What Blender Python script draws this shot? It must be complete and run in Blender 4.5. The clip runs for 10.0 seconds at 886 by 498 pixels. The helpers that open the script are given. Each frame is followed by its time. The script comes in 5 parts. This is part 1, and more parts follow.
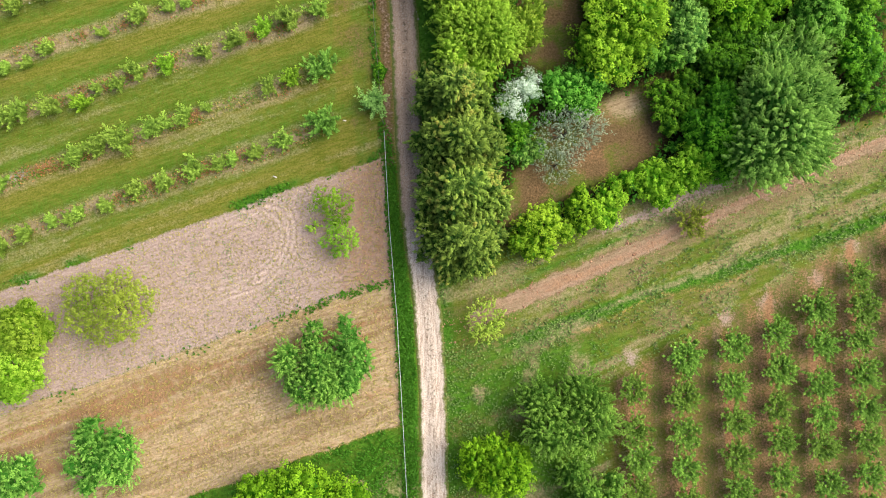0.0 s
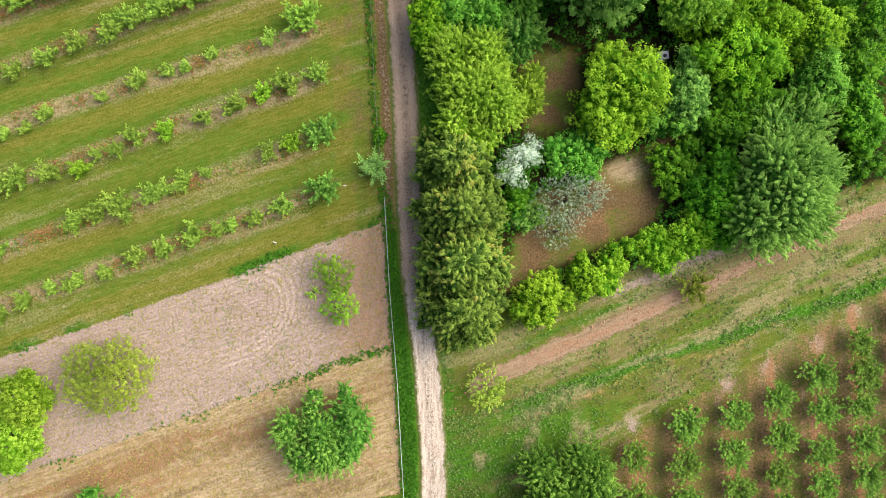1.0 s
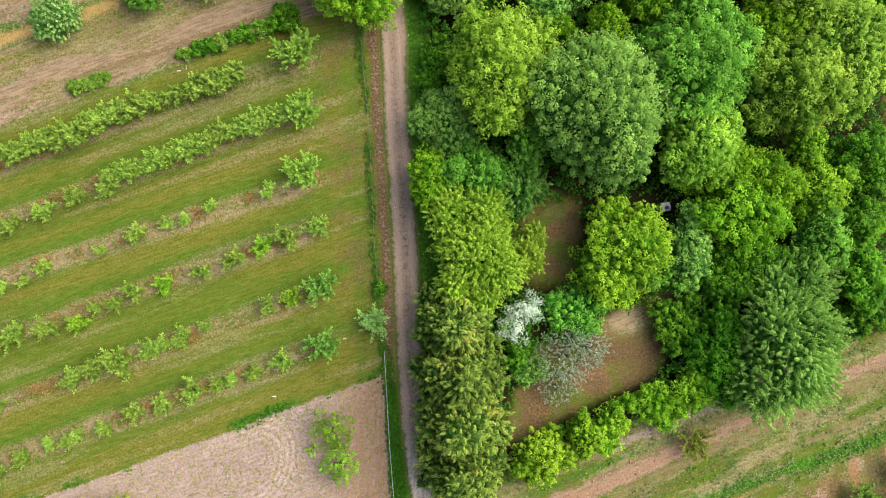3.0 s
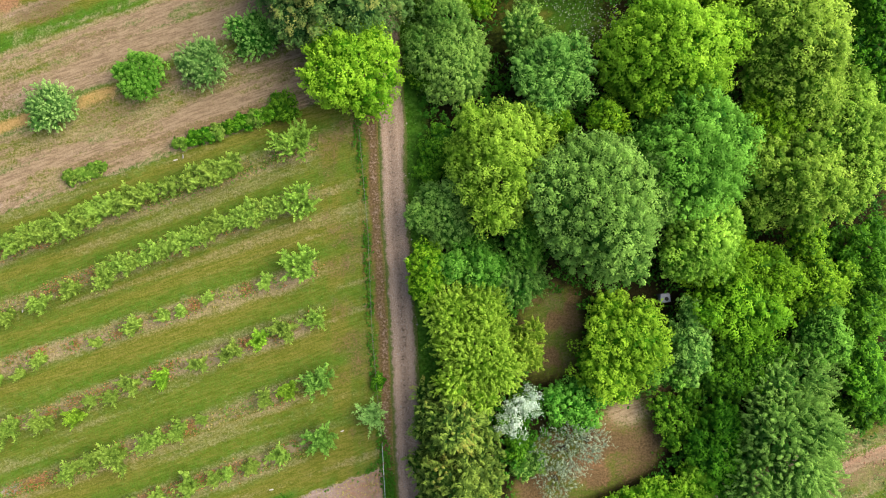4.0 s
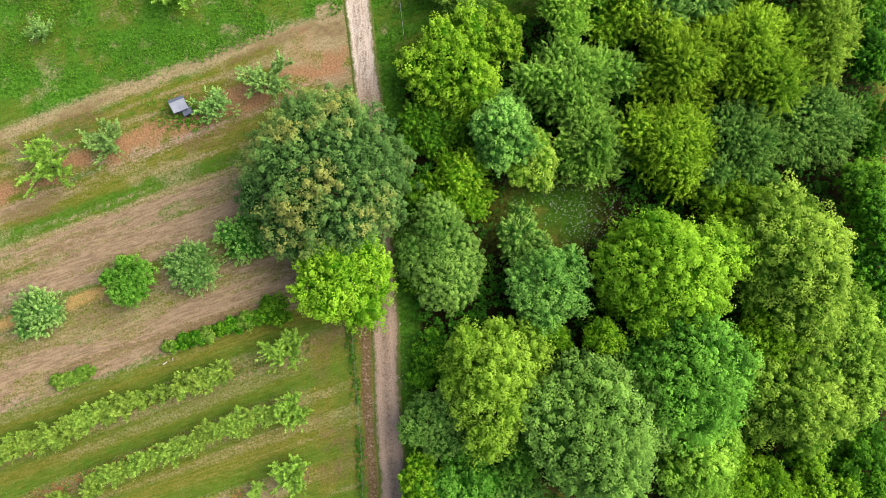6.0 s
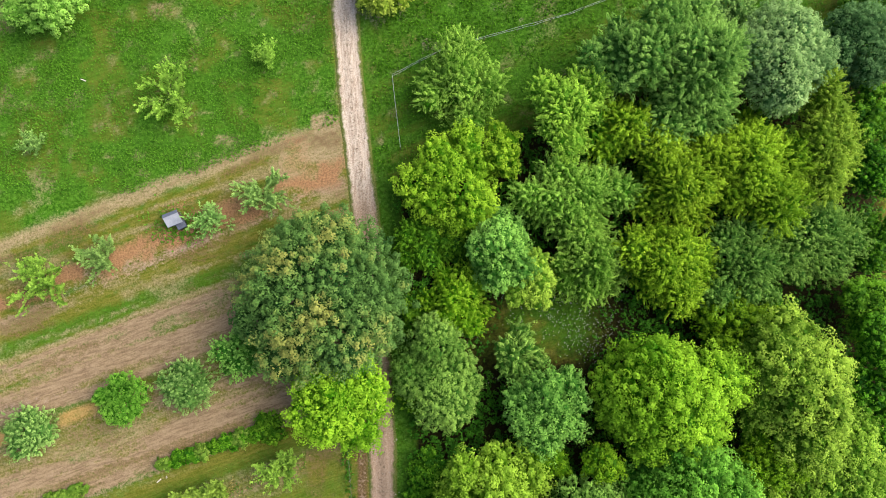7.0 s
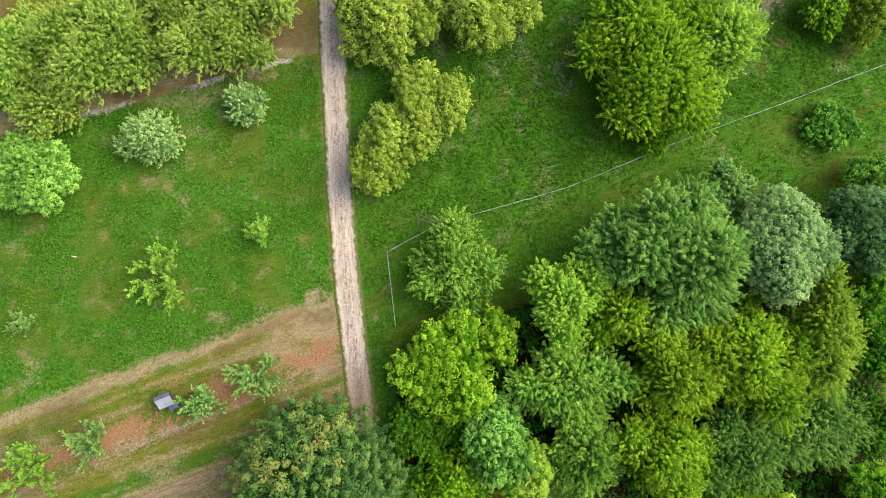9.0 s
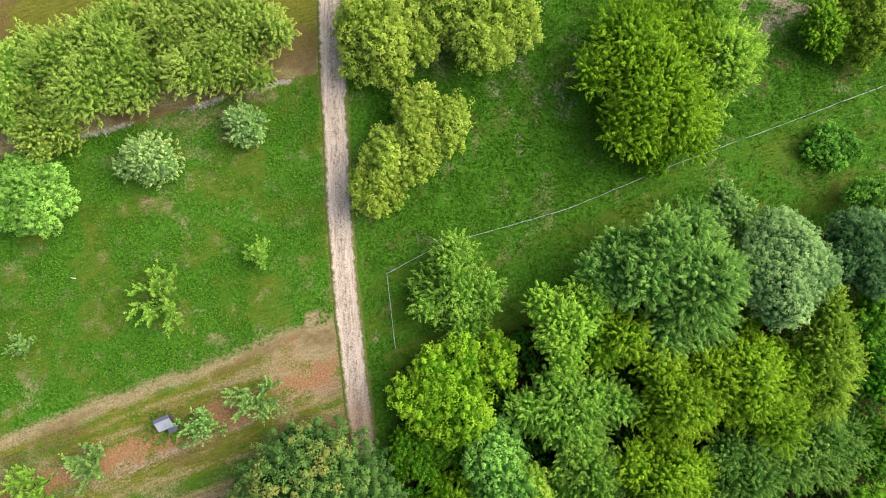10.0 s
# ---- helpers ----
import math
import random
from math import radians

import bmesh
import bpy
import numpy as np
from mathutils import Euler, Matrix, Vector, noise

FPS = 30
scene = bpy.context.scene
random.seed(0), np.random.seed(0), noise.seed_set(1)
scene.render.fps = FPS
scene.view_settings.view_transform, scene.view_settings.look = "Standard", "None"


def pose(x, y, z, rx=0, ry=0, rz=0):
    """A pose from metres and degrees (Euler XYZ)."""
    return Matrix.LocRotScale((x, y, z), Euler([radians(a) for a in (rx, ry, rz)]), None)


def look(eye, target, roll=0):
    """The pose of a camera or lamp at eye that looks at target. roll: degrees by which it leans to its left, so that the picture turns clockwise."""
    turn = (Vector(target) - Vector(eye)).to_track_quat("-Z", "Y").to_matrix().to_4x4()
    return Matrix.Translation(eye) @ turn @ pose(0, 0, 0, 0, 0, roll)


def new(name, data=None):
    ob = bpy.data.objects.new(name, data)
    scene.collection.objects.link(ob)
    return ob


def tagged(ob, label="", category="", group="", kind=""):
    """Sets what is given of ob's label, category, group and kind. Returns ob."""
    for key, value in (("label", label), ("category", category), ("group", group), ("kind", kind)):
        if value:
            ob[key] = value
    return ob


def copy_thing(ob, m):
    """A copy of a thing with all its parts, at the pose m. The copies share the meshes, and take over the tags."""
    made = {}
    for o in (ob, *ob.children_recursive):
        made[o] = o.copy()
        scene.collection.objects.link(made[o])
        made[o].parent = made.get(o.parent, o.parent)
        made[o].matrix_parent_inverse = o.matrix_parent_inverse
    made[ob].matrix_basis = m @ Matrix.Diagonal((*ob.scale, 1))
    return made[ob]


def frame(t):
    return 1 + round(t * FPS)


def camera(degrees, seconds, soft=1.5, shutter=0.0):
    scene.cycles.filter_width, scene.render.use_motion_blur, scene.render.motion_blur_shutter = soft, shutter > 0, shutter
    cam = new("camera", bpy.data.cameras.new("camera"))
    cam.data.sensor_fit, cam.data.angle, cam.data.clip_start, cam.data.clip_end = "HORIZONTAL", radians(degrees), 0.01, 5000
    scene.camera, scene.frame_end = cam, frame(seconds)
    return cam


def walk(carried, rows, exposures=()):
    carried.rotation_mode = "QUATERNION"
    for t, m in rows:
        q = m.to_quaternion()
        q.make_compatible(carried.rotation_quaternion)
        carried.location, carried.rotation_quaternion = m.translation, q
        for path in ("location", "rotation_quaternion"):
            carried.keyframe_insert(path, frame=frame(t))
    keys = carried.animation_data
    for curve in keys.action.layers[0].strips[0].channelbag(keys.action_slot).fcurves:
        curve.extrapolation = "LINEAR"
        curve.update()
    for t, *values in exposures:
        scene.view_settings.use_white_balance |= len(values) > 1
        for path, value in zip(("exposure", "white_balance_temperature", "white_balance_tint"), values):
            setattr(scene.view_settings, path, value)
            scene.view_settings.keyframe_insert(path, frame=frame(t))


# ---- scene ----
cam = camera(73.0, 10.0, soft=1.0)
# seconds, x, y, z, then the camera's Euler angles (0, 0, 0 looks straight down)
PATH = [
    (0.0, 0.00, 0.00, 71.00, 2.46, -0.80, -0.14),
    (0.5, 0.00, 3.64, 71.07, 2.45, -0.80, -0.14),
    (1.0, -0.04, 7.81, 71.12, 2.43, -0.80, -0.15),
    (1.5, -0.03, 11.88, 71.23, 2.41, -0.79, -0.14),
    (2.0, -0.02, 16.53, 71.34, 2.40, -0.78, -0.13),
    (3.5, 0.04, 31.17, 71.55, 2.39, -0.77, -0.12),
    (4.0, 0.20, 36.81, 71.50, 2.37, -0.78, -0.10),
    (4.5, 0.34, 42.24, 71.47, 2.36, -0.80, -0.10),
    (5.0, 0.53, 48.41, 71.47, 2.35, -0.81, -0.10),
    (6.5, 1.09, 67.47, 71.25, 2.35, -0.82, -0.11),
    (7.0, 1.29, 74.37, 71.16, 2.34, -0.82, -0.12),
    (7.5, 1.51, 80.53, 71.17, 2.33, -0.81, -0.12),
    (8.0, 1.77, 86.74, 71.09, 2.32, -0.79, -0.13),
    (8.5, 1.88, 91.90, 71.08, 2.30, -0.79, -0.13),
    (9.0, 1.89, 95.44, 71.01, 2.27, -0.78, -0.13),
    (9.5, 1.87, 97.09, 71.00, 2.26, -0.78, -0.13),
    (10.0, 1.90, 98.00, 70.97, 2.25, -0.78, -0.14),
]
walk(cam, [(t, pose(x, y, z, rx, ry, rz)) for t, x, y, z, rx, ry, rz in PATH], exposures=[(0.0, 1.0), (10.0, 0.86)])

# ---------------------------------------------------------------- light
SUN_AZ, SUN_EL = radians(72), radians(40)      # azimuth from +y towards +x
world = bpy.data.worlds.new("world")
scene.world = world
world.use_nodes = True
wn = world.node_tree.nodes
sky = wn.new("ShaderNodeTexSky")
sky.sky_type, sky.sun_disc = 'NISHITA', False
sky.sun_elevation, sky.sun_rotation = SUN_EL, SUN_AZ
sky.air_density, sky.dust_density, sky.ozone_density = 1.0, 8.0, 0.1
wn["Background"].inputs["Strength"].default_value = 0.15
world.node_tree.links.new(sky.outputs[0], wn["Background"].inputs["Color"])
sun = bpy.data.lights.new("sun", 'SUN')
sun.energy, sun.angle, sun.color = 2.15, radians(80), (1.0, 0.97, 0.91)
sun_ob = new("sun", sun)
sun_ob.matrix_world = look((math.sin(SUN_AZ) * 200 * math.cos(SUN_EL), 50 + math.cos(SUN_AZ) * 200 * math.cos(SUN_EL), 200 * math.sin(SUN_EL)), (0, 50, 0))


# ---------------------------------------------------------------- small helpers
def lin(r, g, b, k=0.5):
    """A base colour from 0-255 values as they look in open daylight, k times as reflective."""
    return tuple(k * ((c / 255 + 0.055) / 1.055) ** 2.4 if c > 10 else k * c / 255 / 12.92 for c in (r, g, b)) + (1.0,)


LEAFY = 0.86


def unit(a):
    return a / np.maximum(np.linalg.norm(a, axis=-1, keepdims=True), 1e-9)


def lattice(x, y, cell, seed):
    """Smooth value noise, 0 to 1, on arrays."""
    table = np.random.default_rng(seed).random((64, 64))
    x, y = np.asarray(x) / cell, np.asarray(y) / cell
    i, j = np.floor(x).astype(int), np.floor(y).astype(int)
    f, h = x - i, y - j
    f, h = f * f * (3 - 2 * f), h * h * (3 - 2 * h)
    a, b = table[i % 64, j % 64], table[(i + 1) % 64, j % 64]
    c, d = table[i % 64, (j + 1) % 64], table[(i + 1) % 64, (j + 1) % 64]
    return (a * (1 - f) + b * f) * (1 - h) + (c * (1 - f) + d * f) * h


def fbm(x, y, cell, seed, octaves=4):
    out, amp, total = 0.0, 1.0, 0.0
    for k in range(octaves):
        out, total = out + amp * lattice(x + 17.3 * k, y - 9.1 * k, cell / 2 ** k, seed + k), total + amp
        amp *= 0.55
    return out / total


def ramp(v, a, b):
    t = np.clip((np.asarray(v) - a) / (b - a), 0, 1)
    return t * t * (3 - 2 * t)


def mesh_from(name, verts, faces, attrs=None, smooth=False):
    """A mesh from arrays; faces is (n, 3) or (n, 4)."""
    verts, faces = np.asarray(verts, np.float32), np.asarray(faces, np.int32)
    me = bpy.data.meshes.new(name)
    n, k = faces.shape
    me.vertices.add(len(verts))
    me.vertices.foreach_set("co", verts.ravel())
    me.loops.add(n * k)
    me.loops.foreach_set("vertex_index", faces.ravel())
    me.polygons.add(n)
    me.polygons.foreach_set("loop_start", np.arange(0, n * k, k, dtype=np.int32))
    me.polygons.foreach_set("use_smooth", np.full(n, smooth))
    for key, values in (attrs or {}).items():
        me.attributes.new(key, 'FLOAT', 'POINT').data.foreach_set("value", np.asarray(values, np.float32))
    me.update(calc_edges=True)
    return me


def part(name, data, material, parent=None, label=""):
    """One mesh object, under a thing or a part. data: a mesh or a bmesh."""
    if isinstance(data, bmesh.types.BMesh):
        me = bpy.data.meshes.new(name)
        data.to_mesh(me)
        data.free()
        data = me
    if material is not None and not data.materials:
        data.materials.append(material)
    ob = new(name, data)
    if parent is not None:
        ob.parent = parent
    return tagged(ob, label)


def tubes(lines, sides=5):
    """Tapered tubes along lines of (points, radii): vertices and quads."""
    V, Q, base = [], [], 0
    for pts, radii in lines:
        pts, radii = np.asarray(pts, float), np.asarray(radii, float)
        d = unit(np.gradient(pts, axis=0))
        ref = np.where(np.abs(d[:, 2:3]) > 0.9, [[1.0, 0, 0]], [[0, 0, 1.0]])
        a = unit(np.cross(d, ref))
        b = np.cross(d, a)
        w = np.linspace(0, 2 * np.pi, sides, endpoint=False)
        ring = pts[:, None] + radii[:, None, None] * (np.cos(w)[None, :, None] * a[:, None] + np.sin(w)[None, :, None] * b[:, None])
        V.append(ring.reshape(-1, 3))
        i, k = np.meshgrid(np.arange(len(pts) - 1), np.arange(sides), indexing="ij")
        k2 = (k + 1) % sides
        Q.append(np.stack([i * sides + k, i * sides + k2, (i + 1) * sides + k2, (i + 1) * sides + k], -1).reshape(-1, 4) + base)
        base += len(pts) * sides
    return np.concatenate(V), np.concatenate(Q)


def box_bm(x, y, z, bevel=0.0, at=(0, 0, 0)):
    bm = bmesh.new()
    bmesh.ops.create_cube(bm, size=1, matrix=Matrix.Translation(at) @ Matrix.Diagonal((x, y, z, 1)))
    if bevel:
        bmesh.ops.bevel(bm, geom=bm.edges[:], offset=bevel, segments=2, affect='EDGES')
    return bm


# ---------------------------------------------------------------- materials
class Nodes:
    """Short hand for a node material."""

    def __init__(self, name):
        self.mat = bpy.data.materials.new(name)
        self.mat.use_nodes = True
        self.tree = self.mat.node_tree
        self.out = self.tree.nodes["Material Output"]
        self.bsdf = self.tree.nodes["Principled BSDF"]
        self.coords = None

    def add(self, kind):
        return self.tree.nodes.new(kind)

    def put(self, value, socket):
        if isinstance(value, bpy.types.NodeSocket):
            self.tree.links.new(value, socket)
        else:
            socket.default_value = value

    def noise(self, scale, detail=4.0, rough=0.55, vector=None):
        n = self.add("ShaderNodeTexNoise")
        n.inputs["Scale"].default_value, n.inputs["Detail"].default_value, n.inputs["Roughness"].default_value = scale, detail, rough
        self.put(vector if vector is not None else self.place(), n.inputs["Vector"])
        return n.outputs["Fac"]

    def place(self):
        if self.coords is None:
            self.coords = self.add("ShaderNodeNewGeometry").outputs["Position"]
        return self.coords

    def attr(self, name):
        n = self.add("ShaderNodeAttribute")
        n.attribute_name = name
        return n.outputs["Fac"]

    def math(self, op, a, b=0.0, c=0.0, clamp=False):
        n = self.add("ShaderNodeMath")
        n.operation, n.use_clamp = op, clamp
        for value, socket in zip((a, b, c), n.inputs):
            self.put(value, socket)
        return n.outputs[0]

    def span(self, v, a, b):
        n = self.add("ShaderNodeMapRange")
        n.interpolation_type = 'SMOOTHSTEP'
        self.put(v, n.inputs["Value"])
        n.inputs["From Min"].default_value, n.inputs["From Max"].default_value = a, b
        return n.outputs["Result"]

    def mix(self, fac, a, b):
        n = self.add("ShaderNodeMix")
        n.data_type = 'RGBA'
        self.put(fac, n.inputs["Factor"])
        self.put(a, n.inputs[6])
        self.put(b, n.inputs[7])
        return n.outputs[2]

    def bump(self, height, strength, distance):
        n = self.add("ShaderNodeBump")
        n.inputs["Strength"].default_value, n.inputs["Distance"].default_value = strength, distance
        self.put(height, n.inputs["Height"])
        self.put(n.outputs[0], self.bsdf.inputs["Normal"])

    def finish(self, color, rough=0.9, spec=0.2, metal=0.0):
        self.put(color, self.bsdf.inputs["Base Color"])
        self.put(rough, self.bsdf.inputs["Roughness"])
        self.bsdf.inputs["Specular IOR Level"].default_value = spec
        self.bsdf.inputs["Metallic"].default_value = metal
        return self.mat


def leaf_material(name, dark, light, tip=None, through_light=0.42, tips=0.0):
    m = Nodes(name)
    tone, info, geo = m.attr("tone"), m.add("ShaderNodeObjectInfo"), m.add("ShaderNodeNewGeometry")
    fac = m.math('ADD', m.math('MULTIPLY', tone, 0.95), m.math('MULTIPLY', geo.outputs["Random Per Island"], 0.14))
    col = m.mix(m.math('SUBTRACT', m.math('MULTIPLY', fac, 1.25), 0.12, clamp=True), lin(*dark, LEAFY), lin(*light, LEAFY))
    if tip:
        col = m.mix(m.math('MULTIPLY', m.span(tone, 1 - tips, 1 - tips * 0.4), 0.6), col, lin(*tip, LEAFY))
    hsv = m.add("ShaderNodeHueSaturation")
    m.put(m.math('ADD', m.math('MULTIPLY', info.outputs["Random"], 0.014), 0.498), hsv.inputs["Hue"])
    m.put(m.math('ADD', m.math('MULTIPLY', info.outputs["Random"], 0.25), 0.88), hsv.inputs["Value"])
    hsv.inputs["Saturation"].default_value = 1.03
    m.put(col, hsv.inputs["Color"])
    m.finish(hsv.outputs[0], 0.6, 0.1)
    tr, mx = m.add("ShaderNodeBsdfTranslucent"), m.add("ShaderNodeMixShader")
    m.put(hsv.outputs[0], tr.inputs["Color"])
    mx.inputs[0].default_value = through_light
    m.put(m.bsdf.outputs[0], mx.inputs[1])
    m.put(tr.outputs[0], mx.inputs[2])
    m.put(mx.outputs[0], m.out.inputs["Surface"])
    return m.mat


def plain_material(name, a, b, scale=6.0, rough=0.85, spec=0.2, metal=0.0, relief=0.3):
    m = Nodes(name)
    big, small = m.noise(scale * 0.25, 3), m.noise(scale * 4, 5)
    f = m.math('ADD', m.math('MULTIPLY', big, 0.6), m.math('MULTIPLY', small, 0.4))
    m.bump(small, relief, 0.02)
    return m.finish(m.mix(m.span(f, 0.3, 0.7), lin(*a), lin(*b)), rough, spec, metal)


LEAF = {  # dark and light leaf colours, the dark also as shade inside crowns, an optional tip colour
    "lime": leaf_material("leaves_lime", (46, 104, 10), (160, 208, 60)),
    "vivid": leaf_material("leaves_vivid", (44, 104, 20), (144, 204, 82)),
    "yellow": leaf_material("leaves_yellow_green", (84, 124, 24), (168, 200, 76)),
    "spring": leaf_material("leaves_spring", (62, 114, 12), (176, 214, 66)),
    "springy": leaf_material("leaves_spring_young", (80, 126, 38), (168, 206, 92)),
    "deep": leaf_material("leaves_deep", (30, 78, 8), (112, 168, 46)),
    "hedge": leaf_material("leaves_hedge", (44, 94, 14), (126, 178, 52)),
    "bluegreen": leaf_material("leaves_blue_green", (50, 102, 30), (156, 202, 98)),
    "feather": leaf_material("leaves_feather", (54, 106, 32), (156, 198, 96)),
    "pine": leaf_material("needles_pine", (66, 124, 46), (170, 218, 112)),
    "grey": leaf_material("leaves_silver", (80, 128, 68), (180, 214, 140)),
    "greyish": leaf_material("leaves_grey_green", (70, 118, 50), (166, 206, 118)),
    "pale": leaf_material("leaves_pale", (88, 136, 46), (170, 212, 106)),
    "whitish": leaf_material("leaves_whitish", (98, 140, 70), (188, 214, 138)),
    "olive": leaf_material("leaves_olive", (54, 102, 10), (145, 188, 50)),
    "oliveyellow": leaf_material("leaves_olive_yellow", (72, 126, 26), (186, 224, 92)),
    "springpale": leaf_material("leaves_spring_pale", (60, 114, 22), (174, 216, 98)),
    "yellowpale": leaf_material("leaves_yellow_pale", (104, 136, 38), (184, 204, 94)),
    "olivelight": leaf_material("leaves_olive_light", (70, 118, 14), (168, 206, 62)),
    "fieldlime": leaf_material("leaves_field_lime", (70, 116, 22), (160, 200, 70)),
    "dusky": leaf_material("leaves_dusky", (40, 84, 36), (126, 168, 106)),
    "sparse": leaf_material("leaves_sparse_yellow", (92, 114, 34), (152, 166, 68)),
    "conifer": leaf_material("needles_conifer", (34, 70, 16), (164, 194, 88), (170, 152, 82), 0.35, 0.32),
    "chestnut": leaf_material("leaves_chestnut", (28, 70, 28), (124, 164, 86), (162, 152, 84), 0.35, 0.46),
    "orchard": leaf_material("leaves_orchard", (56, 96, 26), (140, 178, 78)),
    "blossom": leaf_material("blossom", (124, 152, 108), (240, 258, 244)),
    "rowbush": leaf_material("leaves_row_bush", (86, 122, 40), (160, 190, 86)),
    "freshlime": leaf_material("leaves_fresh_lime", (62, 118, 14), (172, 212, 68)),
    "farorchard": leaf_material("leaves_far_orchard", (82, 122, 34), (184, 210, 104)),
    "fieldtree": leaf_material("leaves_field_tree", (58, 108, 34), (146, 190, 88)),
    "dead": leaf_material("twig_grey", (96, 120, 92), (168, 186, 162)),
}
BARK = plain_material("bark", (70, 58, 46), (112, 100, 86), 10)
BARK_PALE = plain_material("bark_pale", (120, 116, 108), (176, 174, 166), 10)
POST = plain_material("fence_post", (116, 104, 90), (164, 156, 144), 12)
TAPE = plain_material("fence_tape", (190, 208, 210), (244, 250, 250), 8, 0.5)
WIRE = plain_material("fence_wire", (104, 110, 96), (140, 146, 128), 8, 0.6)
STONE = plain_material("stone", (150, 142, 130), (214, 206, 194), 8)


# ---------------------------------------------------------------- plan of the place
ROAD_Y = np.array([-60, -26, -14.2, -7.6, -0.9, 4.5, 16.0, 26.2, 33.2, 43.7, 57.5, 79.9, 86.8, 96.9, 106.9, 120.5, 130.8, 175])
ROAD_X = np.array([0.1, -0.1, -0.2, -0.6, -1.1, -2.2, -3.1, -3.4, -3.8, -4.6, -5.05, -6.65, -7.6, -8.75, -9.5, -10.2, -10.7, -12.8])


def road_x(y):
    y = np.asarray(y, float)
    return sum(np.interp(y + d, ROAD_Y, ROAD_X) for d in (-4, -2, 0, 2, 4)) / 5


class Line:
    """A straight boundary on the plan: how far a place lies above it."""

    def __init__(self, x0, y0, x1, y1):
        self.x0, self.y0, self.m = x0, y0, (y1 - y0) / (x1 - x0)

    def __call__(self, x, y):
        return y - self.y0 - self.m * (x - self.x0)

    def y(self, x):
        return self.y0 + self.m * (x - self.x0)


PLOUGH_TOP, PLOUGH_LOW = Line(-50.9, -1.8, -6.3, 13.9), Line(-50.5, -16.2, -7.3, -1.2)
STRAW_LOW, STRAW_BAND = Line(-28.8, -25.8, -4.6, -17.7), Line(-50.4, -19.7, -16.5, -8.8)
ORCHARD_TOP = Line(-51.7, 43.7, -14.0, 57.2)
GRASS_ROWS = [Line(-51.6, 39.3, -22.3, 49.5), Line(-51.4, 32.6, -16.2, 45.8), Line(-51.2, 26.0, -18.1, 36.3),
              Line(-51.0, 18.7, -14.1, 31.5), Line(-50.8, 11.2, -13.7, 24.2), Line(-50.6, 4.7, -13.3, 17.2)]
FALLOW_TREES, FALLOW_TOP = Line(-49.7, 55.0, -20.9, 64.5), Line(-49.9, 63.6, -21.0, 73.9)
RUST_LINE, DRY_LINE = Line(-50.1, 70.5, -18.4, 83.3), Line(-50.3, 77.9, -17.1, 90.2)
STONE_LINE = Line(-43.5, 113.2, -14.9, 121.2)
SOIL_BAND, GREEN_PATH = Line(4.1, -5.6, 54.6, 16.0), Line(0.7, -10.2, 54.3, 6.6)
ORCHARD_EDGE = Line(20.7, -12.4, 54.2, 6.4)
TAPE_LINE = Line(2.3, 101.1, 58.0, 121.1)
WOOD_LOW, WOOD_TOP = Line(2.0, 1.5, 54.6, 19.5), Line(-2.0, 87.0, 56.0, 105.0)
COLUMNS = (23.4, 29.0, 34.8, 40.1, 45.2, 50.2, 55.6)


# ---------------------------------------------------------------- ground
def axis(a, b, step):
    far = np.array([30, 90, 220, 520, 1200, 2600.0])
    return np.concatenate([(a - far)[::-1], np.arange(a, b, step), b + far])


gx, gy = axis(-62, 64, 0.41), axis(-36, 146, 0.41)
X, Y = np.meshgrid(gx, gy)
U = X - road_x(Y)
left, right = ramp(-U, 1.2, 2.2), ramp(U, 1.2, 2.2)
wob = (fbm(X, Y, 3.0, 11) - 0.5) * 2
wob2 = (fbm(X, Y, 0.9, 21, 3) - 0.5) * 2
patch, patch2, big = fbm(X, Y, 5.0, 31), fbm(X, Y, 2.2, 41), fbm(X, Y, 18.0, 51)
# streaks that run with the fields
streak = fbm(X * 0.22 + Y * 0.02, (Y - 0.345 * X), 1.5, 61)
streak_r = fbm(X * 0.2, (Y - 0.42 * X), 1.5, 71)


def above(line, soft=0.35, wobble=0.3):
    d = line(X, Y) + wobble * wob + 0.25 * wob2
    return ramp(d, -soft, soft)


def near(line, half, soft=0.4, wobble=0.4, shift=0.0):
    d = np.abs(line(X, Y) - shift + wobble * wob)
    return 1 - ramp(d, half - soft, half + soft)


fence_x = np.interp(Y, [-26, -15.5, -4.9, 5.8, 17, 30.2, 41.7, 54], [-3.2, -3.8, -4.4, -5.3, -5.9, -7.2, -7.7, -8.8])
inside = ramp(fence_x - X, 0.1 - 0.2, 0.7)          # fields stop at the fence
plough = left * inside * (1 - above(PLOUGH_TOP)) * above(PLOUGH_LOW)
straw = left * inside * (1 - above(PLOUGH_LOW)) * above(STRAW_LOW)
lower = left * (1 - above(STRAW_LOW))
orchard = left * above(PLOUGH_TOP) * (1 - above(ORCHARD_TOP))
fallow = left * above(ORCHARD_TOP) * (1 - above(FALLOW_TOP)) * ramp(-7.2 - X, 0, 1.5)
strip = left * above(FALLOW_TOP) * (1 - above(DRY_LINE))
meadow = left * above(DRY_LINE) * (1 - above(STONE_LINE))
far_orchard = left * above(STONE_LINE)
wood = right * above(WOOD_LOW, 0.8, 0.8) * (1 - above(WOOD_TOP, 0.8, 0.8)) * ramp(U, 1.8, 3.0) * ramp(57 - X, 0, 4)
edge_strip = right * (1 - above(WOOD_LOW, 0.8, 0.8))
orchard_r = edge_strip * (1 - above(ORCHARD_EDGE, 0.8, 0.6)) * ramp(X, 20.2, 21.4)
meadow_r = right * above(WOOD_TOP, 0.8, 0.8)

